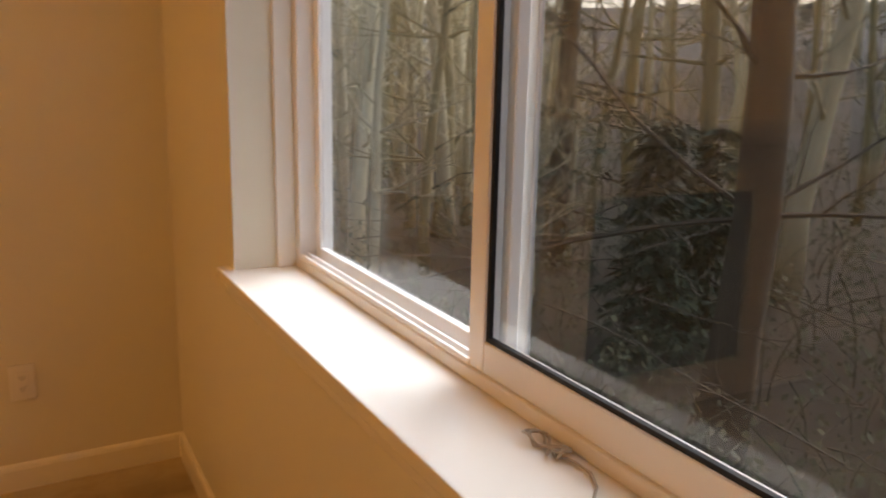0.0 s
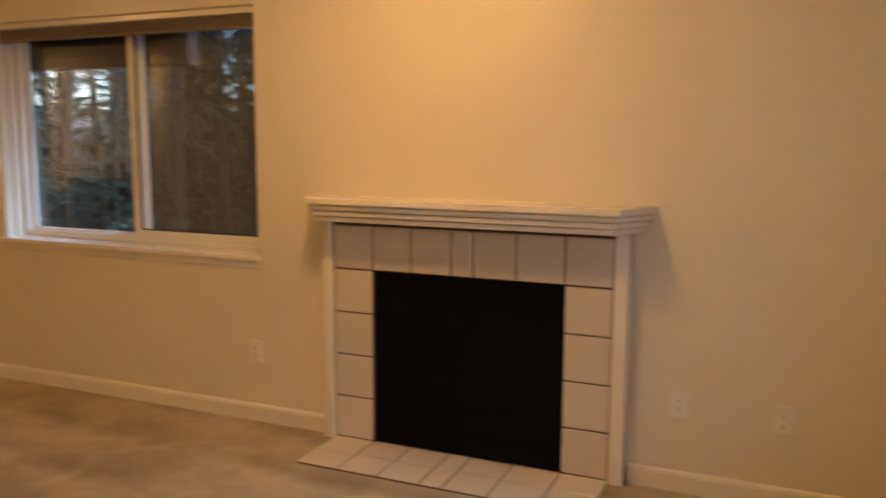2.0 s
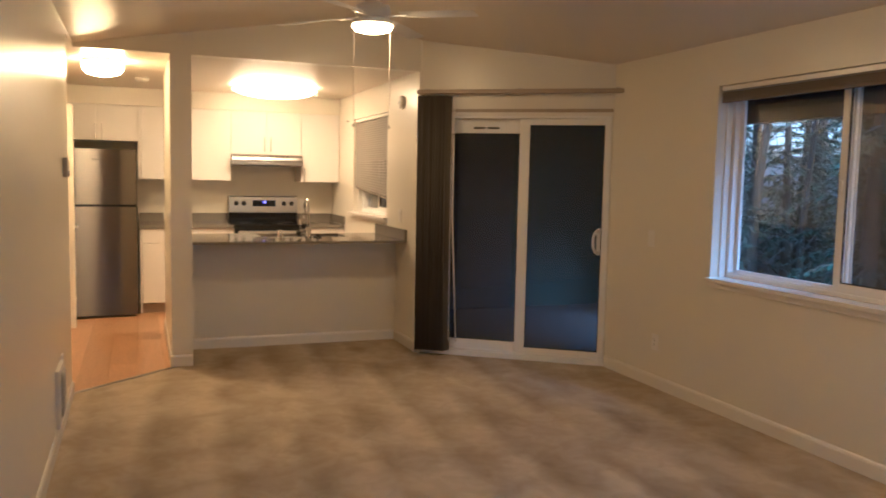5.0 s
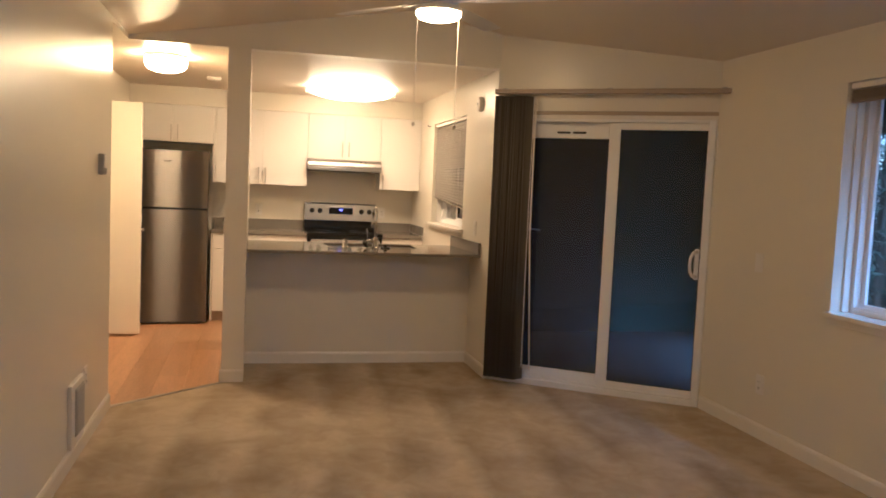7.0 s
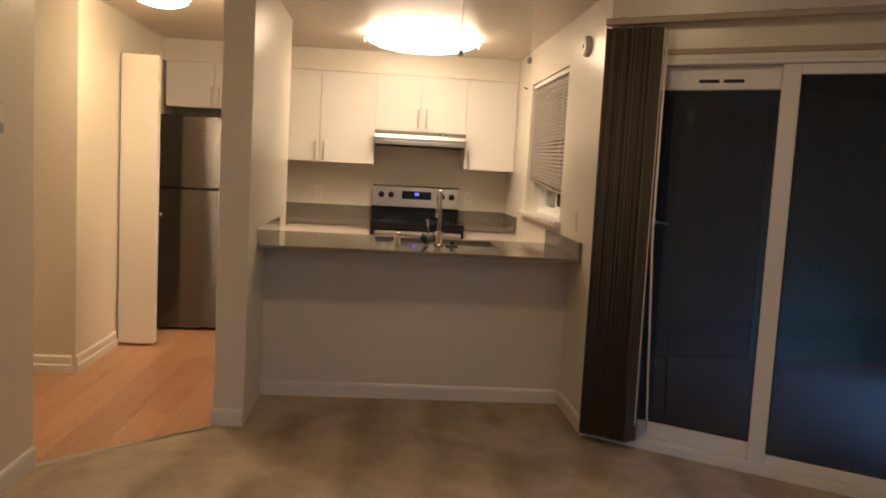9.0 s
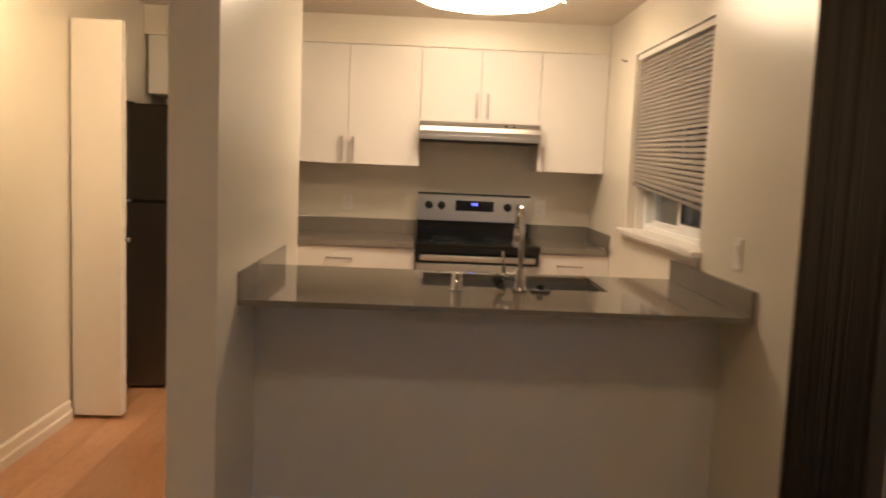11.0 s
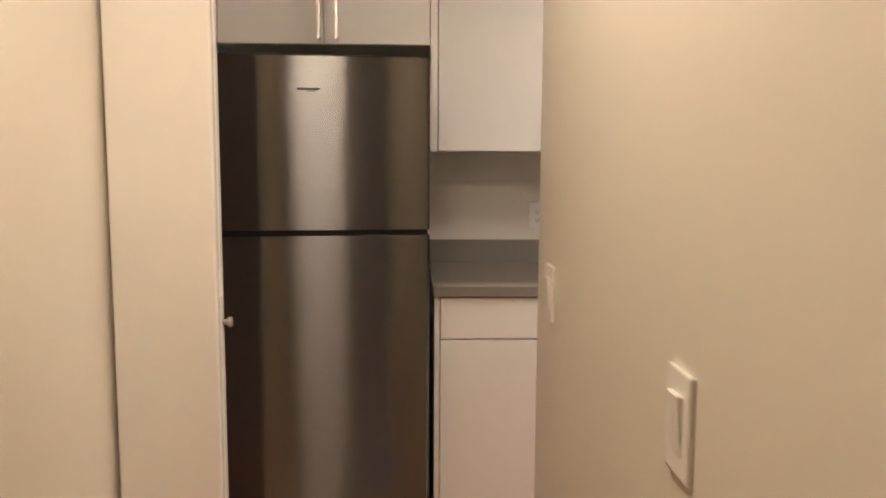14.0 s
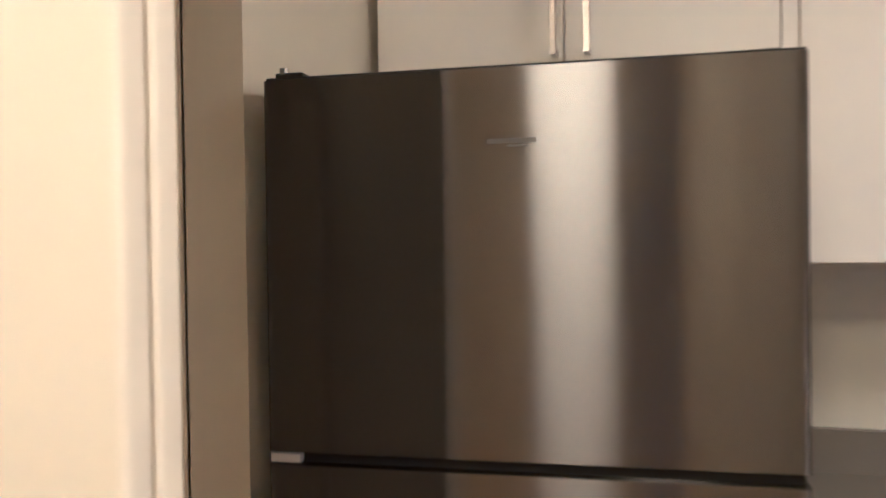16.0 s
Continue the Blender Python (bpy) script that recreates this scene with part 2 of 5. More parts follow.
def mesh_of(name, bm, material, smooth=False):
    me = bpy.data.meshes.new(name)
    bm.normal_update()
    bm.to_mesh(me)
    bm.free()
    me.materials.append(material)
    if smooth:
        for p in me.polygons:
            p.use_smooth = True
    return me


def part(name, bm, material, parent=None, label="", smooth=False):
    ob = new(name, mesh_of(name, bm, material, smooth))
    ob.parent = parent
    return tagged(ob, label)


def thing(name, m, label, category, group="", kind=""):
    """An Empty at a thing's base that carries its parts."""
    ob = new(name)
    ob.empty_display_size = 0.1
    ob.matrix_basis = m
    return tagged(ob, label, category, group, kind)


def bevelled(bm, width, segments=2):
    if width:
        bmesh.ops.bevel(bm, geom=bm.edges[:], offset=width, segments=segments, affect="EDGES", profile=0.6)
    return bm


def add_box(bm, x0, x1, y0, y1, z0, z1, m=None):
    vs = [bm.verts.new((x, y, z)) for x in (x0, x1) for y in (y0, y1) for z in (z0, z1)]
    for f in ((0, 1, 3, 2), (4, 6, 7, 5), (0, 4, 5, 1), (2, 3, 7, 6), (0, 2, 6, 4), (1, 5, 7, 3)):
        bm.faces.new([vs[i] for i in f])
    if m is not None:
        bmesh.ops.transform(bm, matrix=m, verts=vs)
    return bm


def box(x0, x1, y0, y1, z0, z1, bevel=0.0, segments=2):
    return bevelled(add_box(bmesh.new(), x0, x1, y0, y1, z0, z1), bevel, segments)


def add_tube(bm, points, radii, sides=10, caps=True):
    """A round bar along points."""
    pts = [Vector(p) for p in points]
    if not hasattr(radii, "__len__"):
        radii = [radii] * len(pts)
    rings, side = [], None
    for i, p in enumerate(pts):
        d = (pts[min(i + 1, len(pts) - 1)] - pts[max(i - 1, 0)]).normalized()
        side = (d.orthogonal() if side is None else side - d * side.dot(d)).normalized()
        up = d.cross(side)
        rings.append([bm.verts.new(p + radii[i] * (side * math.cos(a) + up * math.sin(a))) for a in (2 * math.pi * k / sides for k in range(sides))])
    for a, b in zip(rings, rings[1:]):
        for k in range(sides):
            bm.faces.new((a[k], a[(k + 1) % sides], b[(k + 1) % sides], b[k]))
    if caps:
        bm.faces.new(rings[0][::-1])
        bm.faces.new(rings[-1])
    return bm


def tube(points, radii, sides=10):
    return add_tube(bmesh.new(), points, radii, sides)


def lathe(profile, sides=32, sx=1.0, sy=1.0):
    """Profile of (radius, z) turned round z; sx and sy make it oval."""
    bm = bmesh.new()
    rings = []
    for r, z in profile:
        if r < 1e-5:
            rings.append([bm.verts.new((0, 0, z))])
        else:
            rings.append([bm.verts.new((r * sx * math.cos(a), r * sy * math.sin(a), z)) for a in (2 * math.pi * k / sides for k in range(sides))])
    for a, b in zip(rings, rings[1:]):
        for k in range(sides):
            q = [a[k % len(a)], a[(k + 1) % len(a)], b[(k + 1) % len(b)], b[k % len(b)]]
            q = list(dict.fromkeys(q))
            if len(q) > 2:
                bm.faces.new(q)
    bmesh.ops.recalc_face_normals(bm, faces=bm.faces[:])
    return bm


def extrude_profile(profile, x0, x1):
    """A moulding: the profile of (y, z) drawn out along x."""
    bm = bmesh.new()
    a, b = ([bm.verts.new((x, y, z)) for y, z in profile] for x in (x0, x1))
    n = len(profile)
    for i in range(n):
        bm.faces.new((a[i], a[(i + 1) % n], b[(i + 1) % n], b[i]))
    bm.faces.new(a[::-1])
    bm.faces.new(b)
    bmesh.ops.recalc_face_normals(bm, faces=bm.faces[:])
    return bm


def along(p, d):
    """A pose whose x runs along the wall and y out through it; z is up."""
    d = Vector((d[0], d[1], 0)).normalized()
    return Matrix(((d.x, -d.y, 0, p[0]), (d.y, d.x, 0, p[1]), (0, 0, 1, p[2] if len(p) > 2 else 0), (0, 0, 0, 1)))


def wall(name, p0, p1, thick, z1, holes=(), z0=-0.03, breaks=(), material=None, label="plain cream painted drywall wall"):
    """A wall whose room face runs from p0 to p1, thick to its left, with openings (s0, s1, z0, z1) through it. z1: a height, or a height over (x, y)."""
    p0, p1 = Vector((*p0, 0)), Vector((*p1, 0))
    length, d = (p1 - p0).length, (p1 - p0).normalized()
    out = Vector((-d.y, d.x, 0)) * thick
    top = z1 if callable(z1) else (lambda x, y: z1)
    ss = sorted({0.0, length, *breaks, *(s for h in holes for s in h[:2])})
    zs = sorted({z0, *(z for h in holes for z in h[2:])}) + [None]
    bm, cache = bmesh.new(), {}

    def vert(i, j, side):
        if (i, j, side) not in cache:
            p = p0 + d * ss[i]
            z = top(p.x, p.y) if zs[j] is None else zs[j]
            cache[i, j, side] = bm.verts.new((*(p + out * side).xy, z))
        return cache[i, j, side]

    def solid(i, j):
        if not (0 <= i < len(ss) - 1 and 0 <= j < len(zs) - 1):
            return False
        s = (ss[i] + ss[i + 1]) / 2
        z = zs[j] + 0.001
        return not any(h[0] < s < h[1] and h[2] <= z < h[3] for h in holes)

    for i in range(len(ss) - 1):
        for j in range(len(zs) - 1):
            if not solid(i, j):
                continue
            for side in (0, 1):
                bm.faces.new([vert(i, j, side), vert(i + 1, j, side), vert(i + 1, j + 1, side), vert(i, j + 1, side)])
            for (di, dj), (a, b) in (((-1, 0), ((i, j), (i, j + 1))), ((1, 0), ((i + 1, j), (i + 1, j + 1))), ((0, -1), ((i, j), (i + 1, j))), ((0, 1), ((i, j + 1), (i + 1, j + 1)))):
                if not solid(i + di, j + dj):
                    bm.faces.new([vert(*a, 0), vert(*b, 0), vert(*b, 1), vert(*a, 1)])
    bmesh.ops.recalc_face_normals(bm, faces=bm.faces[:])
    ob = part(name, bm, material or PAINT)
    return tagged(ob, label, "wall", kind="structure")

# ---- structure ----
W2 = (-3.21, -1.45, 0.838, 2.055)   # north window: x0, x1, z0, z1
W1 = (1.70, -0.045, 0.838, 2.055)     # east window: y0, y1, z0, z1
KW = (-7.40, -6.17, 1.06, 2.04)   # kitchen window
T = 0.17
wall("wall_north", (X_E, Y_N), (SA.x, SA.y), -T, Z_EAVE, [(X_E - W2[1], X_E - W2[0], W2[2], W2[3]), (X_E - 0.112, X_E + 0.788, 0.0, 0.826)])
EC = Vector((X_E, Y_N, 0))
E_END = EC + EDIR * (Y_N - Y_S + 0.12)
ES = (Y_N - W1[0], Y_N - W1[1])
wall("wall_east", EC.xy, E_END.xy, 0.24, lambda x, y: vault(y), [(*ES, W1[2], W1[3])], breaks=((Y_N - Y_RIDGE) / -EDIR.y,))
wall("wall_south", (X_E, Y_S), (-4.68, Y_S), 0.11, Z_EAVE)
SLEN = (SA - SB).length
SDIR = (SA - SB).normalized()
wall("wall_slanted", SB.xy, SA.xy, T, lambda x, y: vault(y), [(0.03, SLEN - 0.012, 0.0, 1.975)])
wall("wall_gable", (X_OPEN, Y_S), (X_OPEN, Y_K + 0.01), 0.11, lambda x, y: vault(y), z0=Z_K - 0.004, breaks=(Y_RIDGE - Y_S,))
wall("wall_divider", (X_OPEN, DIV_S), (DIV_END, DIV_S), -0.15, Z_K)
wall("wall_kitchen_north", (X_OPEN, Y_K), (X_W, Y_K), -T, Z_K, [(X_OPEN - KW[1], X_OPEN - KW[0], KW[2], KW[3])])
wall("wall_kitchen_west", (X_W, HALL_S - 0.1), (X_W, Y_K + 0.1), 0.12, Z_K)
wall("wall_hall_south", (HALL_X, HALL_S), (X_W, HALL_S), 0.11, Z_K, [(HALL_X + 7.035, HALL_X + 7.56, -0.012, 2.05)], z0=-0.012)
wall("wall_closet_east", (-7.02, HALL_S - 0.106), (-7.02, -2.3), 0.08, Z_K, z0=-0.012)
wall("wall_closet_west", (-7.56, HALL_S - 0.106), (-7.56, -2.3), -0.08, Z_K, z0=-0.012)
wall("wall_closet_back", (-6.93, -2.296), (-7.65, -2.296), 0.08, Z_K, z0=-0.012)
wall("wall_hall_return", (HALL_X, HALL_S - 0.11), (HALL_X, -3.2), -0.11, Z_K)
wall("wall_entry_end", (HALL_X, -3.2), (-4.57, -3.2), -0.11, Z_K)
wall("wall_entry_side", (-4.68, -3.2), (-4.68, Y_S - 0.11), -0.11, Z_K)
wall("wall_over_entry", (-4.68, Y_S), (X_OPEN - 0.11, Y_S), 0.11, Z_EAVE, z0=Z_K - 0.004)
wall("wall_soffit", (-8.045, HALL_S), (-8.045, Y_K), 0.30, Z_K, z0=2.126, label="cream painted soffit above the kitchen cabinets")
wall("wall_peninsula", (-5.86, DIV_N), (-5.86, Y_K), 0.12, 0.886, label="cream painted half wall under the kitchen counter")

bm = bmesh.new()
prof = [(Y_S - 0.12, vault(Y_S - 0.12)), (Y_RIDGE, Z_RIDGE), (Y_N + 0.2, vault(Y_N + 0.2))]
rows = [[bm.verts.new((x, y, z + dz)) for y, z in prof] for x, dz in ((X_OPEN - 0.11, 0), (X_E + 0.2, 0), (X_E + 0.2, 0.15), (X_OPEN - 0.11, 0.15))]
for a, b in zip(rows, rows[1:] + rows[:1]):
    for k in range(2):
        bm.faces.new((a[k], a[k + 1], b[k + 1], b[k]))
for k in (0, 2):
    bm.faces.new([r[k] for r in rows])
bmesh.ops.recalc_face_normals(bm, faces=bm.faces[:])
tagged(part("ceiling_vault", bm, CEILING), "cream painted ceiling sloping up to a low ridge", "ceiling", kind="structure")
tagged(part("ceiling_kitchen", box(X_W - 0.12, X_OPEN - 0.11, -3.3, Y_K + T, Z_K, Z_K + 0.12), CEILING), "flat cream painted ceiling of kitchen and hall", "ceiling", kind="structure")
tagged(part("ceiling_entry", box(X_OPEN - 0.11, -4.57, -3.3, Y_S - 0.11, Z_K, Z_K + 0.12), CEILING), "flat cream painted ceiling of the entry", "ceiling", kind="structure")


def flat(name, outline, z, depth, material):
    bm = bmesh.new()
    f = bm.faces.new([bm.verts.new((x, y, z)) for x, y in outline])
    r = bmesh.ops.extrude_face_region(bm, geom=[f])
    bmesh.ops.translate(bm, vec=(0, 0, -depth), verts=[v for v in r["geom"] if isinstance(v, bmesh.types.BMVert)])
    bmesh.ops.recalc_face_normals(bm, faces=bm.faces[:])
    return part(name, bm, material)


CARPET_EDGE = [(-4.68, Y_S), (-5.25, DIV_S)]
tagged(flat("floor_carpet", [(X_E, Y_S), (X_E, Y_N), (SA.x, SA.y), (SB.x, SB.y), (-5.86, Y_K), (-5.86, DIV_N), (X_OPEN, DIV_N), CARPET_EDGE[1], CARPET_EDGE[0]], 0.0, 0.05, CARPET), "beige cut-pile carpet with vacuum marks", "carpet", kind="structure")
tagged(flat("floor_closet", [(-7.56, -2.30), (-7.02, -2.30), (-7.02, HALL_S), (-7.56, HALL_S)], -0.003, 0.03, PLANK), "laminate floor inside the closet", "floor", kind="structure")
wood = flat("floor_wood", [(X_W, HALL_S), (HALL_X, HALL_S), (HALL_X, -3.2), (-4.68, -3.2), CARPET_EDGE[0], CARPET_EDGE[1], (X_OPEN, DIV_N), (-5.86, DIV_N), (-5.86, Y_K), (X_W, Y_K)], -0.012, 0.05, SUBFLOOR)
tagged(wood, "orange-brown oak laminate plank floor", "floor", kind="structure")
strip = [Vector((*p, 0)) for p in CARPET_EDGE]
m = along(strip[0], strip[1] - strip[0])
tagged(part("floor_strip", extrude_profile([(-0.018, 0), (-0.012, 0.006), (0.012, 0.006), (0.018, 0)], 0, (strip[1] - strip[0]).length), NICKEL), "thin metal strip between carpet and laminate", "trim", kind="structure").matrix_basis = m

# skirting boards
BASE = [(0, 0.0), (-0.013, 0.0), (-0.013, 0.068), (-0.010, 0.079), (-0.006, 0.085), (0, 0.087)]
BASE2 = [(0, 0.0), (-0.022, 0.0), (-0.022, 0.045), (-0.013, 0.052), (-0.013, 0.095), (-0.008, 0.102), (0, 0.105)]


def skirting(a, b, profile=None, z=0.0):
    """Along the foot of a wall, on the right of the way from a to b."""
    a, b = Vector((*a, z)), Vector((*b, z))
    ob = part("baseboard", extrude_profile(profile or BASE, 0, (b - a).length), TRIM)
    ob.matrix_basis = along(a, b - a)
    return tagged(ob, "white painted moulded baseboard along the wall", "baseboard", kind="structure")


skirting((SA.x, Y_N), (-1.055, Y_N))
skirting((0.385, Y_N), (X_E, Y_N))
skirting((X_E, Y_N), E_END.xy)
skirting((X_E, Y_S), (-4.68, Y_S))
skirting((-5.86, DIV_N + 0.013), (-5.86, Y_K - 0.013))
skirting((-5.86, Y_K), (SB.x, Y_K))
skirting((X_OPEN, DIV_N), (-5.86, DIV_N))
skirting((X_OPEN, DIV_S - 0.013), (X_OPEN, DIV_N + 0.013))
skirting((DIV_END, DIV_S), (X_OPEN, DIV_S), z=-0.002)
skirting((HALL_X, HALL_S), (-6.94, HALL_S), BASE2, -0.002)
skirting((HALL_X, -3.1), (HALL_X, HALL_S - 0.022), BASE2, -0.002)

# ---- windows ----


def window(name, m, width, z0, z1, depth, horn, proud, label, screen=None):
    """A sliding window in a wall's opening: frame at depth, a fixed pane on one side and a sash on the other; sill board."""
    w = thing(name, m, label, "window", kind="structure")
    d0, d1 = depth, depth + 0.09
    h = width / 2
    f = 0.036
    for nm, b in (("jamb", (0, f, d0, d1, z0, z1)), ("jamb", (width - f, width, d0, d1, z0, z1)), ("head", (f, width - f, d0, d1, z1 - f, z1)), ("window_frame", (f, width - f, d0, d1, z0 + 0.012, z0 + f))):
        part(nm, box(*b, 0.004), VINYL, w)
    # track ribs under the fixed pane
    for k, y in enumerate((0.004, 0.018)):
        part("track_rib", box(f, h - 0.02, d0 + y, d0 + y + 0.005, z0 + f, z0 + f + 0.010 + 0.004 * k), VINYL, w)
    # fixed pane, further out
    for b in ((f, f + 0.03, d0 + 0.042, d0 + 0.062, z0 + f, z1 - f), (h - 0.01, h + 0.03, d0 + 0.042, d0 + 0.062, z0 + f, z1 - f), (f + 0.03, h - 0.01, d0 + 0.042, d0 + 0.062, z0 + f, z0 + f + 0.028), (f + 0.03, h - 0.01, d0 + 0.042, d0 + 0.062, z1 - f - 0.028, z1 - f)):
        part("fixed_frame", box(*b, 0.003), VINYL, w)
    p = part("pane", box(f + 0.03, h - 0.01, d0 + 0.050, d0 + 0.054, z0 + f + 0.028, z1 - f - 0.028), GLASS, w)
    p.visible_shadow = False
    # sash, nearer to the room
    a0, a1 = h - 0.025, width - f
    sash = part("sash_stile", box(a0, a0 + 0.045, d0 + 0.006, d0 + 0.036, z0 + f, z1 - f, 0.003), VINYL, w)
    for b in ((a1 - 0.04, a1, d0 + 0.006, d0 + 0.036, z0 + f, z1 - f), (a0 + 0.045, a1 - 0.04, d0 + 0.006, d0 + 0.036, z0 + f, z0 + f + 0.05), (a0 + 0.045, a1 - 0.04, d0 + 0.006, d0 + 0.036, z1 - f - 0.04, z1 - f)):
        part("sash_rail", box(*b, 0.003), VINYL, w)
    g = 0.007
    for b in ((a0 + 0.045, a0 + 0.045 + g, z0 + f + 0.05, z1 - f - 0.04), (a1 - 0.04 - g, a1 - 0.04, z0 + f + 0.05, z1 - f - 0.04)):
        part("gasket", box(b[0], b[1], d0 + 0.010, d0 + 0.018, b[2], b[3]), BLACK_MATT, w)
    part("gasket", box(a0 + 0.045 + g, a1 - 0.04 - g, d0 + 0.010, d0 + 0.018, z0 + f + 0.05, z0 + f + 0.05 + g), BLACK_MATT, w)
    part("latch", box(a0 + 0.010, a0 + 0.030, d0 - 0.004, d0 + 0.006, (z0 + z1) / 2 - 0.03, (z0 + z1) / 2 + 0.03, 0.003), VINYL, w)
    p = part("pane", box(a0 + 0.045, a1 - 0.04, d0 + 0.020, d0 + 0.024, z0 + f + 0.05, z1 - f - 0.04), GLASS, w)
    p.visible_shadow = False
    if screen:
        part("insect_screen", box(h + 0.03, a1, d1 - 0.010, d1 - 0.0085, z0 + f, z1 - f), screen, w, "dark insect screen outside the pane")
        part("screen_bar", box(h + 0.005, h + 0.03, d1 - 0.014, d1 - 0.004, z0 + f, z1 - f, 0.002), VINYL, w)
    for x in (0.0005, width - 0.0125):
        part("window_stop", box(x, x + 0.012, d0 - 0.047, d0 - 0.001, z0 + 0.0125, z1 - 0.0005, 0.002), TRIM, w)
    part("window_sill", box(-horn, width + horn, -proud, d0 + 0.01, z0 - 0.014, z0 + 0.012, 0.004), TRIM, w, "white painted sill board")
    part("apron", box(-horn * 0.6, width + horn * 0.6, -0.012, -0.0005, z0 - 0.05, z0 - 0.014, 0.003), TRIM, w)
    return w


window("window_1", along(EC + EDIR * ES[0], EDIR), W1[0] - W1[1], W1[2], W1[3], 0.15, 0.055, 0.03, "white vinyl sliding window looking into bare woods", SCREEN)
window("window_2", along((W2[0], Y_N), (1, 0)), W2[1] - W2[0], W2[2], W2[3], 0.11, 0.015, 0.03, "white vinyl sliding window under a raised blind", SCREEN_DENSE)
window("window_3", along((KW[0], Y_K), (1, 0)), KW[1] - KW[0], KW[2], KW[3], 0.10, 0.04, 0.045, "white vinyl kitchen window onto the balcony")

# ---- sliding door ----
sd = thing("door_sliding", along(SB, SDIR), "white vinyl sliding glass balcony door, closed", "sliding door", kind="structure")
L = SLEN - 0.015
for nm, b in (("jamb", (0.035, 0.085, 0.0, 0.13, 0, 1.97)), ("jamb", (L - 0.045, L, -0.004, 0.13, 0, 1.97)), ("head", (0.085, L - 0.045, 0.0, 0.13, 1.925, 1.97)), ("threshold", (0.085, L - 0.045, -0.01, 0.13, 0.0, 0.045))):
    part(nm, box(*b, 0.005), VINYL, sd)
part("casing_head", box(0.01, L + 0.01, -0.014, -0.002, 1.972, 1.998, 0.003), RAIL_TAN, sd, "thin tan drip strip over the door")
part("casing_head", box(0.01, L + 0.01, -0.008, -0.002, 1.945, 1.9715, 0.002), TRIM, sd)
# far leaf, then near leaf
for x0, x1, y, gz0, gz1, g0, g1 in ((0.085, 0.865, 0.065, 0.128, 1.812, 0.15, 0.805), (0.815, L - 0.045, 0.02, 0.100, 1.876, 0.893, 1.473)):
    leaf = part("door_leaf", box(x0, g0, y, y + 0.038, 0.046, 1.924, 0.004), VINYL, sd)
    part("stile", box(g1, x1, y, y + 0.038, 0.046, 1.924, 0.004), VINYL, leaf)
    part("rail", box(g0, g1, y, y + 0.038, 0.046, gz0, 0.004), VINYL, leaf)
    part("rail", box(g0, g1, y, y + 0.038, gz1, 1.924, 0.004), VINYL, leaf)
    p = part("pane", box(g0, g1, y + 0.016, y + 0.022, gz0, gz1), GLASS_DOOR, leaf)
    p.visible_shadow = False
    for b in ((g0, g0 + 0.006, gz0, gz1), (g1 - 0.006, g1, gz0, gz1), (g0, g1, gz0, gz0 + 0.006)):
        part("gasket", box(b[0], b[1], y + 0.006, y + 0.012, b[2], b[3]), BLACK_MATT, leaf)
for x in (0.43, 0.545):
    part("vent_slot", box(x, x + 0.095, 0.058, 0.0655, 1.845, 1.860, 0.002), BLACK_MATT, sd, "dark slot of the door's air vent")
part("handle_plate", box(L - 0.085, L - 0.055, 0.008, 0.0195, 0.87, 1.08, 0.004), VINYL, sd)
part("handle", tube([(L - 0.07, 0.012, 1.06), (L - 0.09, -0.025, 1.055), (L - 0.105, -0.04, 1.02), (L - 0.108, -0.043, 0.975), (L - 0.105, -0.04, 0.93), (L - 0.09, -0.025, 0.895), (L - 0.07, 0.012, 0.89)], 0.011), TRIM, sd, "white curved pull handle", True)

vb = thing("vertical_blind", along(SB, SDIR), "dark taupe vertical blind drawn to one side of the glass door", "blind")
part("headrail", extrude_profile([(-0.10, 2.114), (-0.10, 2.138), (-0.094, 2.143), (-0.056, 2.143), (-0.05, 2.138), (-0.05, 2.114), (-0.06, 2.110), (-0.09, 2.110)], -0.005, 1.625), RAIL_TAN, vb, "slim beige metal headrail")
for x in (0.05, 0.8, 1.55):
    part("bracket", box(x, x + 0.03, -0.075, -0.0005, 2.143, 2.152, 0.002), GREY_METAL, vb)
rnd = random.Random(4)
sl = bmesh.new()
bow = lambda v: 0.006 * (1 - (v / 0.044) ** 2)
for k in range(6):
    a, b = -0.044 + 0.088 * k / 6, -0.044 + 0.088 * (k + 1) / 6
    q = [sl.verts.new((v, bow(v) + dy, z)) for v, dy, z in ((a, 0, 0), (b, 0, 0), (b, 0, 2.05), (a, 0, 2.05))]
    sl.faces.new(q)
bmesh.ops.remove_doubles(sl, verts=sl.verts[:], dist=1e-5)
bmesh.ops.solidify(sl, geom=sl.faces[:], thickness=0.0012)
slat_mesh = mesh_of("slat", sl, SLAT_DARK, True)
for k in range(17):
    ob = new("slat", slat_mesh)
    ob.parent = vb
    ob.matrix_basis = pose(0.035 + 0.0145 * k, -0.075 + rnd.uniform(-0.004, 0.004), 0.045, rnd.uniform(-0.3, 0.3), rnd.uniform(-0.35, 0.35), 66 + rnd.uniform(-4, 4))
part("wand", tube([(0.30, -0.085, 2.08), (0.305, -0.085, 1.1), (0.352, -0.085, 0.13)], 0.006), TRIM, vb, "thin pale tilt wand", True)
part("pull_cord", tube([(0.285, -0.08, 2.09), (0.285, -0.08, 1.0), (0.29, -0.08, 0.14)], 0.003, 6), TRIM, vb)

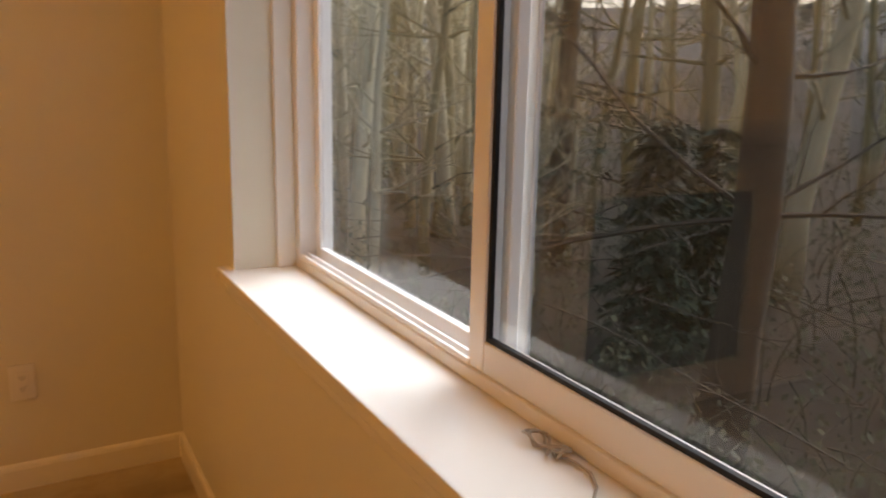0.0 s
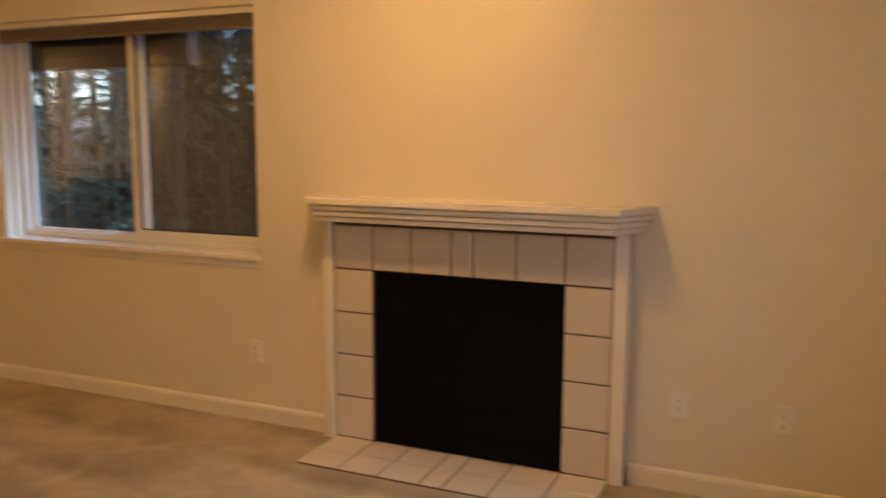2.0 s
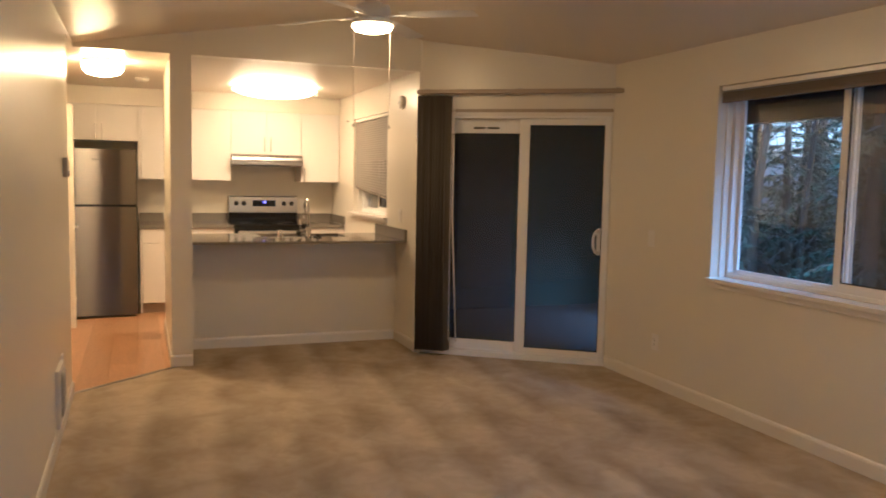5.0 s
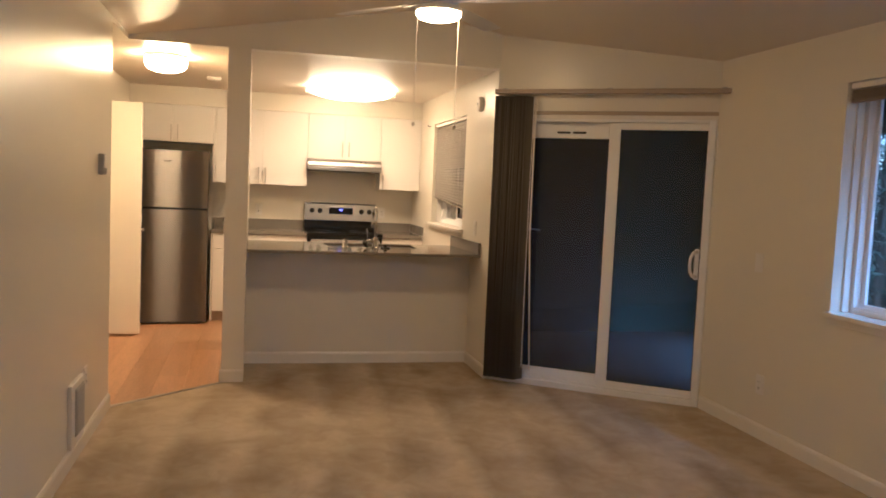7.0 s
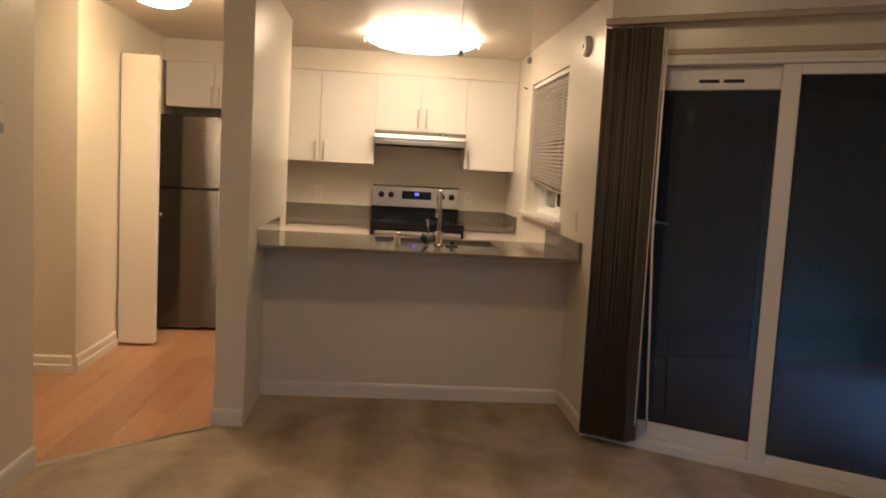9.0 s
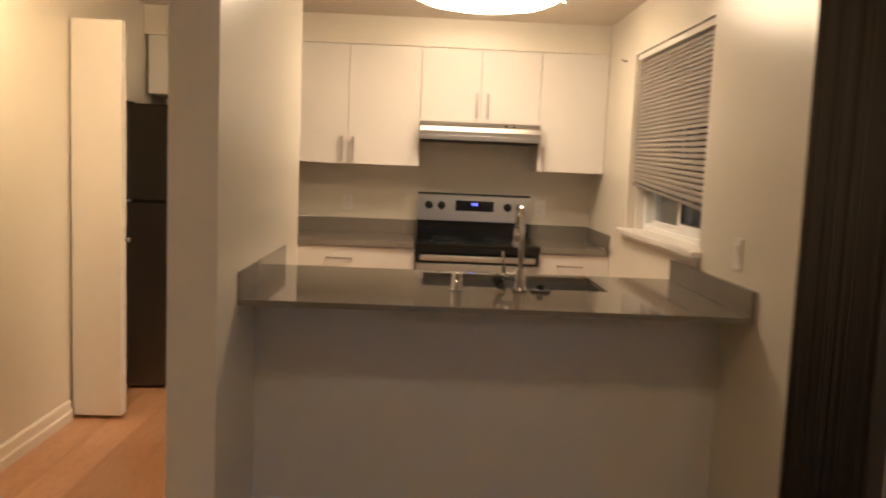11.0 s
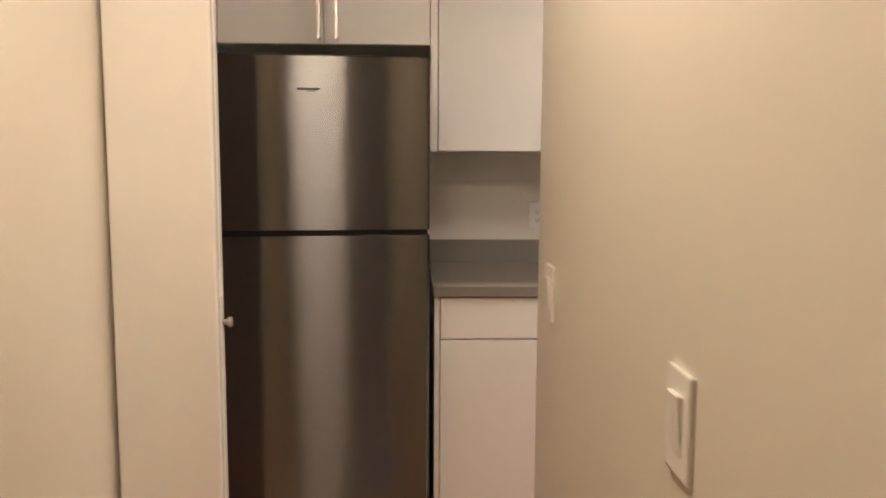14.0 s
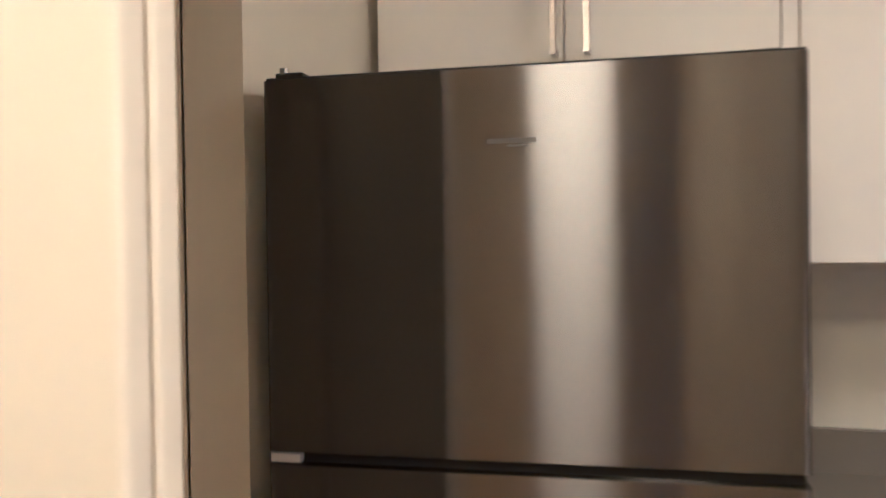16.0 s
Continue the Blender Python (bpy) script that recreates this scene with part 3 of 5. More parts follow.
# ---- raised and lowered mini blinds ----
mb = thing("mini_blind", along((W2[0], Y_N), (1, 0)), "brown mini blind pulled up under the window head", "blind")
wd = W2[1] - W2[0]
part("headrail", box(0.008, wd - 0.008, 0.015, 0.055, W2[3] - 0.034, W2[3] - 0.004, 0.003), TRIM, mb)
for k in range(11):
    part("slat", box(0.012, wd - 0.012, 0.020 + 0.002 * (k % 2), 0.048, W2[3] - 0.040 - 0.0042 * (k + 1), W2[3] - 0.040 - 0.0042 * k - 0.0014), BLIND_BROWN, mb)
part("bottom_rail", box(0.012, wd - 0.012, 0.018, 0.050, W2[3] - 0.104, W2[3] - 0.0875, 0.003), BLIND_BROWN, mb)

kb = thing("mini_blind", along((KW[0], Y_K), (1, 0)), "cream slatted mini blind, coloured dark as if in shade, let down crookedly over the kitchen window", "blind")
wd = KW[1] - KW[0]
part("headrail", box(0.008, wd - 0.008, 0.012, 0.050, KW[3] - 0.034, KW[3] - 0.004, 0.003), TRIM, kb)
slat_mesh = mesh_of("slat", extrude_profile([(-0.012, 0.0045), (-0.006, 0.007), (0, 0.008), (0.006, 0.0075), (0.012, 0.005), (0.012, 0.0043), (0, 0.0072), (-0.012, 0.0037)], 0, wd - 0.026), SLAT_SHADED)
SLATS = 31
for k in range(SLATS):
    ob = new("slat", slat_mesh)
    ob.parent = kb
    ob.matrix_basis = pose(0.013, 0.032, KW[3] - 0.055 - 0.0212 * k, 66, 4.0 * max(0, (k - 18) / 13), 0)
part("bottom_rail", box(0, wd - 0.026, -0.012, 0.012, -0.006, 0.008, 0.003), SLAT_SHADED, kb).matrix_basis = pose(0.013, 0.032, KW[3] - 0.055 - 0.0212 * SLATS, 10, 4.2, 0)
for x in (0.2, wd - 0.2):
    part("ladder_cord", tube([(x, 0.032, KW[3] - 0.03), (x, 0.032, KW[3] - 0.055 - 0.0212 * SLATS)], 0.0018, 6), TRIM, kb)

# ---- fireplace ----
FX, FY = -0.338, 2.50
fp = thing("fireplace", pose(FX, Y_N, 0), "tiled fireplace with white mantel shelf and black glass front", "fireplace")
G = 0.0036
tile_cache = {}


def tile(x0, x1, z0, z1, parent):
    """A square glazed tile of the surround with its joint round it."""
    key = (round(x1 - x0, 3), round(z1 - z0, 3))
    if key not in tile_cache:
        tile_cache[key] = mesh_of("tile", box(G, key[0] - G, -0.009, 0.0, G, key[1] - G, 0.0025, 1), TILE)
    ob = new("tile", tile_cache[key])
    ob.parent = parent
    ob.matrix_basis = pose(x0, FY - Y_N, z0)
    return ob


XS = [-0.653, -0.450, -0.257, -0.062, 0.040, 0.237, 0.448, 0.650]
part("backing", box(-0.655, -0.452, FY - Y_N + 0.0005, -0.001, 0, 1.035), GROUT, fp)
part("backing", box(0.450, 0.652, FY - Y_N + 0.0005, -0.001, 0, 1.035), GROUT, fp)
part("backing", box(-0.452, 0.450, FY - Y_N + 0.0005, -0.001, 0.826, 1.035), GROUT, fp)
for a, b in zip(XS, XS[1:]):
    tile(a, b, 0.826, 1.032, fp)
for k in range(4):
    for a, b in ((XS[0], XS[1]), (XS[6], XS[7])):
        tile(a, b, 0.013 + 0.203 * k, 0.013 + 0.203 * (k + 1), fp)
hearth = part("hearth", box(-0.650, 0.647, 2.1515 - Y_N, FY - Y_N, 0.0005, 0.0085, 0.0), GROUT, fp, "two rows of pale tiles set flush in the carpet")
for a, b in zip(XS, XS[1:]):
    for y0, y1 in ((2.148, 2.322), (2.322, 2.497)):
        key = (round(b - a, 3), round(y1 - y0, 3), "flat")
        if key not in tile_cache:
            tile_cache[key] = mesh_of("tile", box(G, key[0] - G, G, key[1] - G, 0, 0.009, 0.0025, 1), TILE)
        ob = new("tile", tile_cache[key])
        ob.parent = fp
        ob.matrix_basis = pose(a, y0 - Y_N, 0.004)
for x in (-0.715, 0.652):
    part("side_trim", box(x, x + 0.060, FY - Y_N - 0.022, -0.0005, 0.0, 1.06, 0.006), TRIM, fp)
fb = part("firebox", box(-0.450, 0.448, 0.05, 0.40, -0.02, 0.84), BLACK_MATT, fp, "black metal firebox behind glass")
part("glass_front", box(-0.448, 0.446, -0.030, -0.022, 0.013, 0.822, 0.002), FIREGLASS, fp, "black glass fire front")
part("glass_divider", box(-0.0015, 0.0015, -0.0315, -0.0301, 0.11, 0.815), FIREGLASS, fp)
part("bottom_louvre", box(-0.446, 0.444, -0.034, -0.0305, 0.018, 0.105, 0.002), FIREGLASS, fp)
# mantel: stepped mouldings with clipped corners
for nm, half, back, depth, z0, z1 in (("mantel_shelf", 0.700, 0.805, 0.222, 1.136, 1.163), ("mantel_fillet", 0.678, 0.780, 0.196, 1.129, 1.136), ("mantel_moulding", 0.688, 0.791, 0.208, 1.112, 1.129), ("mantel_fillet", 0.668, 0.770, 0.186, 1.105, 1.112), ("mantel_moulding", 0.677, 0.778, 0.196, 1.086, 1.105), ("mantel_fillet", 0.658, 0.755, 0.172, 1.079, 1.086), ("mantel_moulding", 0.664, 0.760, 0.181, 1.058, 1.079)):
    bm = bmesh.new()
    f = bm.faces.new([bm.verts.new((x, y, z0)) for x, y in ((-back, -0.0005), (-half, -depth), (half, -depth), (back, -0.0005))])
    r = bmesh.ops.extrude_face_region(bm, geom=[f])
    bmesh.ops.translate(bm, vec=(0, 0, z1 - z0), verts=[v for v in r["geom"] if isinstance(v, bmesh.types.BMVert)])
    bmesh.ops.recalc_face_normals(bm, faces=bm.faces[:])
    part(nm, bevelled(bm, 0.002), TRIM, fp)

# ---- outlets, switches and other plates on the walls ----


def outlet(m, label="white duplex power outlet on the wall"):
    o = thing("wall_outlet", m, label, "outlet", "wall outlets")
    part("plate", box(-0.036, 0.036, -0.007, 0.0, -0.058, 0.058, 0.003), PLASTIC, o)
    part("insert", box(-0.017, 0.017, -0.0095, -0.007, -0.034, 0.034, 0.001), PLASTIC, o)
    for z in (-0.018, 0.018):
        for x in (-0.007, 0.005):
            part("slot", box(x, x + 0.002, -0.0101, -0.0094, z - 0.004, z + 0.005), BLACK_MATT, o)
        part("ground_hole", box(-0.002, 0.002, -0.0101, -0.0094, z - 0.011, z - 0.007), BLACK_MATT, o)
    return o


def switch(m, gangs=1, label="white rocker light switch on the wall"):
    o = thing("light_switch", m, label, "light switch", "light switches")
    w = 0.036 + 0.023 * (gangs - 1)
    part("plate", box(-w, w, -0.007, 0.0, -0.058, 0.058, 0.003), PLASTIC, o)
    for g in range(gangs):
        x = (g - (gangs - 1) / 2) * 0.046
        bm = extrude_profile([(-0.007, -0.033), (-0.0085, -0.033), (-0.014, 0.033), (-0.007, 0.033)], x - 0.016, x + 0.016)
        part("rocker", bevelled(bm, 0.0012), PLASTIC, o)
    return o


NORTH, EAST, SOUTH, WEST = (1, 0), (0, -1), (-1, 0), (0, 1)
outlet(along((-1.479, Y_N, 0.362), NORTH))
outlet(along((0.583, Y_N, 0.370), NORTH))
outlet(along((0.972, Y_N, 0.355), NORTH))
outlet(along((-3.75, Y_N, 0.322), NORTH))
switch(along((-3.843, Y_N, 1.05), NORTH))
outlet(along((X_W, -0.398, 1.105), WEST))
outlet(along((X_W, 0.93, 1.11), WEST))
switch(along((-5.742, Y_K, 1.108), NORTH))
outlet(along((-3.978, Y_S, 0.353), SOUTH))
switch(along((-6.645, DIV_S, 1.072), NORTH))
switch(along((-5.838, DIV_S, 1.070), NORTH), label="white rocker light switch beside the fridge passage")
switch(along((-5.392, DIV_S, 1.075), NORTH), 2, "white double rocker light switch near the wall's end")
switch(along((-5.639, DIV_N, 1.34), SOUTH))
outlet(along((-5.99, DIV_N, 1.108), SOUTH))
outlet(along((-6.25, DIV_N, 1.11), SOUTH))

th = thing("thermostat", along((-4.315, Y_S, 1.462), SOUTH), "small grey wall thermostat", "thermostat")
part("body", box(-0.038, 0.038, -0.028, 0, -0.058, 0.058, 0.006), GREY_METAL, th)
part("cover", box(-0.032, 0.032, -0.033, -0.028, -0.020, 0.052, 0.003), PLASTIC, th)
part("dial", lathe([(0, 0), (0.018, 0), (0.016, 0.010), (0, 0.010)], 20), GREY_METAL, th).matrix_basis = pose(0, -0.028, -0.036, 90, 0, 0)

vt = thing("wall_heater", along((-3.72, Y_S, 0), SOUTH), "white wall heater with louvred grey grille", "wall heater")
part("frame", box(-0.14, 0.14, -0.022, 0, 0.095, 0.405, 0.006), PLASTIC, vt)
part("grille", box(-0.075, 0.105, -0.028, -0.022, 0.14, 0.375, 0.003), GREY_METAL, vt)
for k in range(13):
    part("louvre", box(-0.070, 0.100, -0.034, -0.028, 0.148 + 0.017 * k, 0.155 + 0.017 * k, 0.001), GREY_METAL, vt)

sm = thing("smoke_alarm", along((-5.722, Y_K, 2.085), NORTH), "round white smoke alarm on the wall", "smoke alarm")
part("body", lathe([(0, 0), (0.058, 0), (0.060, 0.008), (0.054, 0.026), (0.040, 0.030), (0, 0.032)], 32), PLASTIC, sm, smooth=True).matrix_basis = pose(0, 0, 0, 90, 0, 0)
part("test_button", lathe([(0, 0.031), (0.012, 0.031), (0.011, 0.036), (0, 0.036)], 16), GREY_METAL, sm).matrix_basis = pose(0, 0, 0, 90, 0, 0)
ha = thing("smoke_alarm", pose(-7.05, -0.82, Z_K, 180), "flat round white smoke alarm on the hall ceiling", "smoke alarm")
part("body", lathe([(0, 0), (0.062, 0), (0.064, 0.008), (0.057, 0.028), (0.040, 0.033), (0, 0.035)], 32), PLASTIC, ha, smooth=True)
part("test_button", lathe([(0, 0.034), (0.012, 0.034), (0.011, 0.038), (0, 0.038)], 16), GREY_METAL, ha)
hk = thing("wall_hook", along((-7.60, Y_K, 2.03), NORTH), "small dark hook high on the kitchen wall", "hook")
part("hook", tube([(0, 0, 0), (0, -0.02, 0), (0, -0.03, 0.012)], 0.004, 6), BLACK_MATT, hk)

# ---- ceiling fan and lamps ----
fan = thing("ceiling_fan", pose(-4.10, 0.54, 0), "white ceiling fan with lit lens and pull chains", "ceiling fan")
part("canopy", lathe([(0, 2.655), (0.065, 2.650), (0.060, 2.615), (0.030, 2.595), (0, 2.595)], 24), FAN_WHITE, fan, smooth=True)
part("downrod", tube([(0, 0, 2.60), (0, 0, 2.5350)], 0.013), FAN_WHITE, fan)
part("motor_housing", lathe([(0, 2.5500), (0.055, 2.5470), (0.105, 2.5250), (0.115, 2.4900), (0.110, 2.4550), (0.085, 2.4400), (0, 2.4380)], 32), FAN_WHITE, fan, smooth=True)
part("light_collar", lathe([(0, 2.4390), (0.118, 2.4370), (0.132, 2.4250), (0.132, 2.4030), (0, 2.4030)], 32), FAN_WHITE, fan, smooth=True)
part("lens", lathe([(0.128, 2.4025), (0.128, 2.3870), (0.112, 2.3700), (0.07, 2.3580), (0, 2.3550)], 32), BOWL_F, fan, "glowing white glass lens", True)
blade = bmesh.new()
rows = []
for k, x in enumerate((0.20, 0.30, 0.44, 0.57, 0.66, 0.692, 0.702)):
    w = (0.048, 0.056, 0.062, 0.064, 0.062, 0.056, 0.045)[k]
    rows.append([blade.verts.new((x, s * w, -0.008 * s)) for s in (-1, 1)])
for a, b in zip(rows, rows[1:]):
    blade.faces.new((a[0], b[0], b[1], a[1]))
bmesh.ops.solidify(blade, geom=blade.faces[:], thickness=0.007)
blade_mesh = mesh_of("blade", blade, FAN_WHITE)
arm_mesh = mesh_of("blade_arm", box(0.095, 0.24, -0.018, 0.018, -0.008, 0.0, 0.003), FAN_WHITE)
for k in range(4):
    for nm, me in (("blade", blade_mesh), ("blade_arm", arm_mesh)):
        ob = new(nm, me)
        ob.parent = fan
        ob.matrix_basis = pose(0, 0, 2.468 if nm == "blade" else 2.464, 0, 2.4, FAN_TURN + 90 * k)
for dx, dy in ((0.034, -0.127), (-0.034, 0.127)):
    part("pull_chain", tube([(dx, dy, 2.407), (dx, dy, 1.775)], 0.0022, 6), TRIM, fan)
    part("chain_knob", lathe([(0, 1.780), (0.008, 1.776), (0.010, 1.766), (0.006, 1.757), (0, 1.755)], 12), NICKEL, fan, "small brass ball on the pull chain", True).matrix_basis = pose(dx, dy, 0)

kl = thing("ceiling_light", pose(-7.10, 0.40, Z_K), "oval kitchen ceiling light with glowing white glass and chrome clips", "ceiling light")
part("base", lathe([(0, 0), (0.30, 0), (0.30, -0.03), (0, -0.03)], 32, 0.78, 1.0), FAN_WHITE, kl)
part("bowl", lathe([(0.395, -0.036), (0.40, -0.042), (0.375, -0.062), (0.31, -0.088), (0.20, -0.108), (0.08, -0.117), (0, -0.118)], 48, 0.80, 1.0), BOWL_K, kl, "glowing white glass bowl", True)
for s in (-1, 1):
    part("clip", tube([(0, s * 0.30, -0.012), (0, s * 0.415, -0.022), (0, s * 0.418, -0.046), (0, s * 0.398, -0.050)], 0.005, 8), CHROME, kl, "chrome clip")
    part("clip_ball", lathe([(0, -0.050), (0.008, -0.056), (0.008, -0.066), (0, -0.072)], 12), CHROME, kl).matrix_basis = pose(0, s * 0.412, 0)

hl = thing("ceiling_light", pose(-5.93, -1.11, Z_K), "small round hall ceiling light with glowing glass", "ceiling light")
part("base", lathe([(0, 0), (0.15, 0), (0.15, -0.022), (0, -0.022)], 32), FAN_WHITE, hl)
part("bowl", lathe([(0.145, -0.023), (0.152, -0.035), (0.148, -0.075), (0.125, -0.105), (0.07, -0.122), (0, -0.126)], 32), BOWL_H, hl, "glowing white glass bowl", True)

ll = thing("ceiling_light", pose(-0.45, 1.48, vault(1.48)), "round living room ceiling light with glowing glass", "ceiling light")
part("base", lathe([(0, 0.03), (0.15, 0.03), (0.15, -0.022), (0, -0.022)], 32), FAN_WHITE, ll)
part("bowl", lathe([(0.145, -0.023), (0.152, -0.035), (0.148, -0.06), (0.125, -0.085), (0.07, -0.10), (0, -0.104)], 32), BOWL_L, ll, "glowing white glass bowl", True)

# ---- kitchen cabinets ----


def bar_handle(parent, p, length, vertical=True):
    """A square bar pull on a door's face, whose face looks along -y of the cabinet."""
    x, y, z = p
    h = length / 2
    if vertical:
        pts = [(x, y, z - h), (x, y - 0.030, z - h), (x, y - 0.030, z + h), (x, y, z + h)]
    else:
        pts = [(x - h, y, z), (x - h, y - 0.030, z), (x + h, y - 0.030, z), (x + h, y, z)]
    bm = bmesh.new()
    r = 0.0055
    (ax, ay, az), (bx, by, bz), (cx, cy, cz), (dx, dy, dz) = pts
    add_box(bm, bx - r, cx + r, by - r, by + r, bz - r, cz + r)
    for q in ((ax, az), (dx, dz)):
        add_box(bm, q[0] - r, q[0] + r, y - 0.030 + r, y, q[1] - r, q[1] + r)
    return part("handle", bm, NICKEL, parent, "brushed nickel bar handle")


def cabinet(label, p, width, z0, z1, depth, fronts, category="kitchen cabinet", toe=0.0):
    """A frameless unit on the west wall; fronts are (kind, x0, x1, z0, z1, handle place or None, upright)."""
    c = thing("cabinet", along((p[0], p[1], 0), WEST), label, category, "kitchen cabinets")
    part("carcass", box(0.0005, width - 0.0005, 0.001, depth - 0.002, z0 + toe, z1), CABINET_SIDE, c)
    if toe:
        part("plinth", box(0.0005, width - 0.0005, 0.06, depth - 0.002, z0 - 0.004, z0 + toe), mat_plinth, c, "tan toe kick board")
    for kind, x0, x1, a, b, h, up in fronts:
        d = part(kind, box(x0 + 0.0015, x1 - 0.0015, -0.018, 0.0, a + 0.0015, b - 0.0015, 0.0012, 1), CABINET, c)
        if h:
            bar_handle(d, (h[0], -0.018, h[1]), 0.145, up)
    return c


mat_plinth = mat("toe_kick", (0.40, 0.33, 0.25), 0.6, vary=0.05, scale=6)
XU, XB = -8.062, -7.758   # front of the carcasses, upper and base


def up(y0, y1, z0, z1, label, hs, split=True):
    w = y1 - y0
    if split:
        fr = [("cabinet_door", 0, w / 2, z0, z1, hs[0], True), ("cabinet_door", w / 2, w, z0, z1, hs[1], True)]
    else:
        fr = [("cabinet_door", 0, w, z0, z1, hs[0], True)]
    return cabinet(label, (XU, y0), w, z0, z1, XU - X_W, fr)


up(-0.832, 0.080, 1.370, 2.124, "white two-door wall cabinet with bar handles", [(0.420, 1.465), (0.490, 1.465)])
up(0.080, 0.842, 1.662, 2.124, "short white two-door wall cabinet above the range hood", [(0.356, 1.770), (0.425, 1.770)])
up(0.842, Y_K - 0.002, 1.368, 2.124, "narrow white wall cabinet beside the window wall", [(0.030, 1.445)], False)
up(-1.640, -0.862, 1.757, 2.124, "white two-door cabinet above the fridge", [(0.372, 1.851), (0.436, 1.851)])
tagged(part("filler_strip", box(XU + 0.001, XU + 0.0165, -0.860, -0.8335, 1.370, 2.124), CABINET), "white filler strip between two wall cabinets", "trim", kind="structure")
tagged(part("end_panel", box(X_W + 0.001, XB + 0.017, -0.852, -0.834, 0.0, 0.871, 0.001), CABINET), "white end panel of the base cabinets beside the fridge", "panel", kind="structure")
w = 0.912
cabinet("white base cabinet with one wide drawer over two doors", (XB, -0.832), w, 0.0, 0.872, XB - X_W, [("drawer", 0, w, 0.722, 0.868, (0.455, 0.800), False), ("cabinet_door", 0, w / 2, 0.106, 0.719, (0.418, 0.62), True), ("cabinet_door", w / 2, w, 0.106, 0.719, (0.494, 0.62), True)], toe=0.10)
w = 0.432
cabinet("white base cabinet with a drawer over a door", (XB, 0.842), w, 0.0, 0.872, XB - X_W, [("drawer", 0, w, 0.722, 0.868, (0.19, 0.800), False), ("cabinet_door", 0, w, 0.106, 0.719, (0.04, 0.62), True)], toe=0.10)
pc = thing("cabinet", along((-6.46, Y_K - 0.002, 0), (0, -1)), "white sink base cabinets behind the half wall", "kitchen cabinet", "kitchen cabinets")
part("carcass", box(0, 0.28, 0.001, 0.475, 0.10, 0.886), CABINET_SIDE, pc)
part("carcass", box(1.24, 1.77, 0.001, 0.475, 0.10, 0.886), CABINET_SIDE, pc)
part("carcass", box(0.28, 1.24, 0.001, 0.475, 0.10, 0.60), CABINET_SIDE, pc)
part("plinth", box(0, 1.77, 0.06, 0.475, -0.004, 0.10), mat_plinth, pc)
for k in range(4):
    part("cabinet_door", box(0.443 * k + 0.0015, 0.443 * (k + 1) - 0.0015, -0.018, 0, 0.106, 0.884, 0.0012, 1), CABINET, pc)

# ---- worktops ----


def worktop(name, label, y0, y1, side_splash):
    o = thing(name, pose(0, 0, 0), label, "countertop")
    part("slab", box(X_W + 0.0205, -7.725, y0, y1, 0.872, 0.908, 0.003), QUARTZ, o)
    part("backsplash", box(X_W + 0.0005, X_W + 0.020, y0, y1, 0.872, 1.002, 0.002), QUARTZ, o)
    if side_splash:
        part("side_splash", box(X_W + 0.021, -7.735, Y_K - 0.0205, Y_K - 0.0005, 0.9085, 1.000, 0.002), QUARTZ, o)
    return o


worktop("worktop", "grey quartz worktop with low backsplash beside the fridge", -0.856, 0.077, False)
worktop("worktop", "grey quartz worktop with low backsplash by the window", 0.845, Y_K - 0.021, True)

SX0, SX1, SY0, SY1 = -6.41, -6.03, 0.13, 0.875
pn = thing("peninsula_worktop", pose(0, 0, 0), "long grey quartz breakfast counter with an undermount sink", "countertop")
bm = bmesh.new()
xs, ys = (-6.49, SX0, SX1, -5.55), (DIV_N + 0.001, SY0, SY1, Y_K - 0.001)
grid = {}
for i in range(3):
    for j in range(3):
        if (i, j) != (1, 1):
            for z in (0.888, 0.908):
                vs = []
                for a, b in ((i, j), (i + 1, j), (i + 1, j + 1), (i, j + 1)):
                    if (a, b, z) not in grid:
                        grid[a, b, z] = bm.verts.new((xs[a], ys[b], z))
                    vs.append(grid[a, b, z])
                bm.faces.new(vs)
edges = [((i, 0), (i + 1, 0)) for i in range(3)] + [((i, 3), (i + 1, 3)) for i in range(3)] + [((0, j), (0, j + 1)) for j in range(3)] + [((3, j), (3, j + 1)) for j in range(3)] + [((1, 1), (2, 1)), ((1, 2), (2, 2)), ((1, 1), (1, 2)), ((2, 1), (2, 2))]
for a, b in edges:
    bm.faces.new((grid[*a, 0.888], grid[*b, 0.888], grid[*b, 0.908], grid[*a, 0.908]))
bmesh.ops.recalc_face_normals(bm, faces=bm.faces[:])
part("slab", bm, QUARTZ, pn)
part("side_splash", box(-6.47, -5.552, Y_K - 0.0215, Y_K - 0.0015, 0.9085, 1.000, 0.002), QUARTZ, pn)
part("side_splash", box(-6.47, -5.552, DIV_N + 0.0015, DIV_N + 0.0215, 0.9085, 1.000, 0.002), QUARTZ, pn)

sk = thing("kitchen_sink", pose(0, 0, 0), "deep stainless undermount kitchen sink", "sink")
for nm, b in (("sink_wall", (SX0 - 0.012, SX0, SY0 - 0.012, SY1 + 0.012, 0.68, 0.8875)), ("sink_wall", (SX1, SX1 + 0.012, SY0 - 0.012, SY1 + 0.012, 0.68, 0.8875)), ("sink_wall", (SX0, SX1, SY0 - 0.012, SY0, 0.68, 0.8875)), ("sink_wall", (SX0, SX1, SY1, SY1 + 0.012, 0.68, 0.8875)), ("sink_floor", (SX0, SX1, SY0, SY1, 0.668, 0.68))):
    part(nm, box(*b), STEEL_PLAIN, sk)
part("drain", lathe([(0, 0.6805), (0.045, 0.6805), (0.043, 0.684), (0.02, 0.682), (0, 0.682)], 24), CHROME, sk).matrix_basis = pose(-6.22, 0.5, 0)

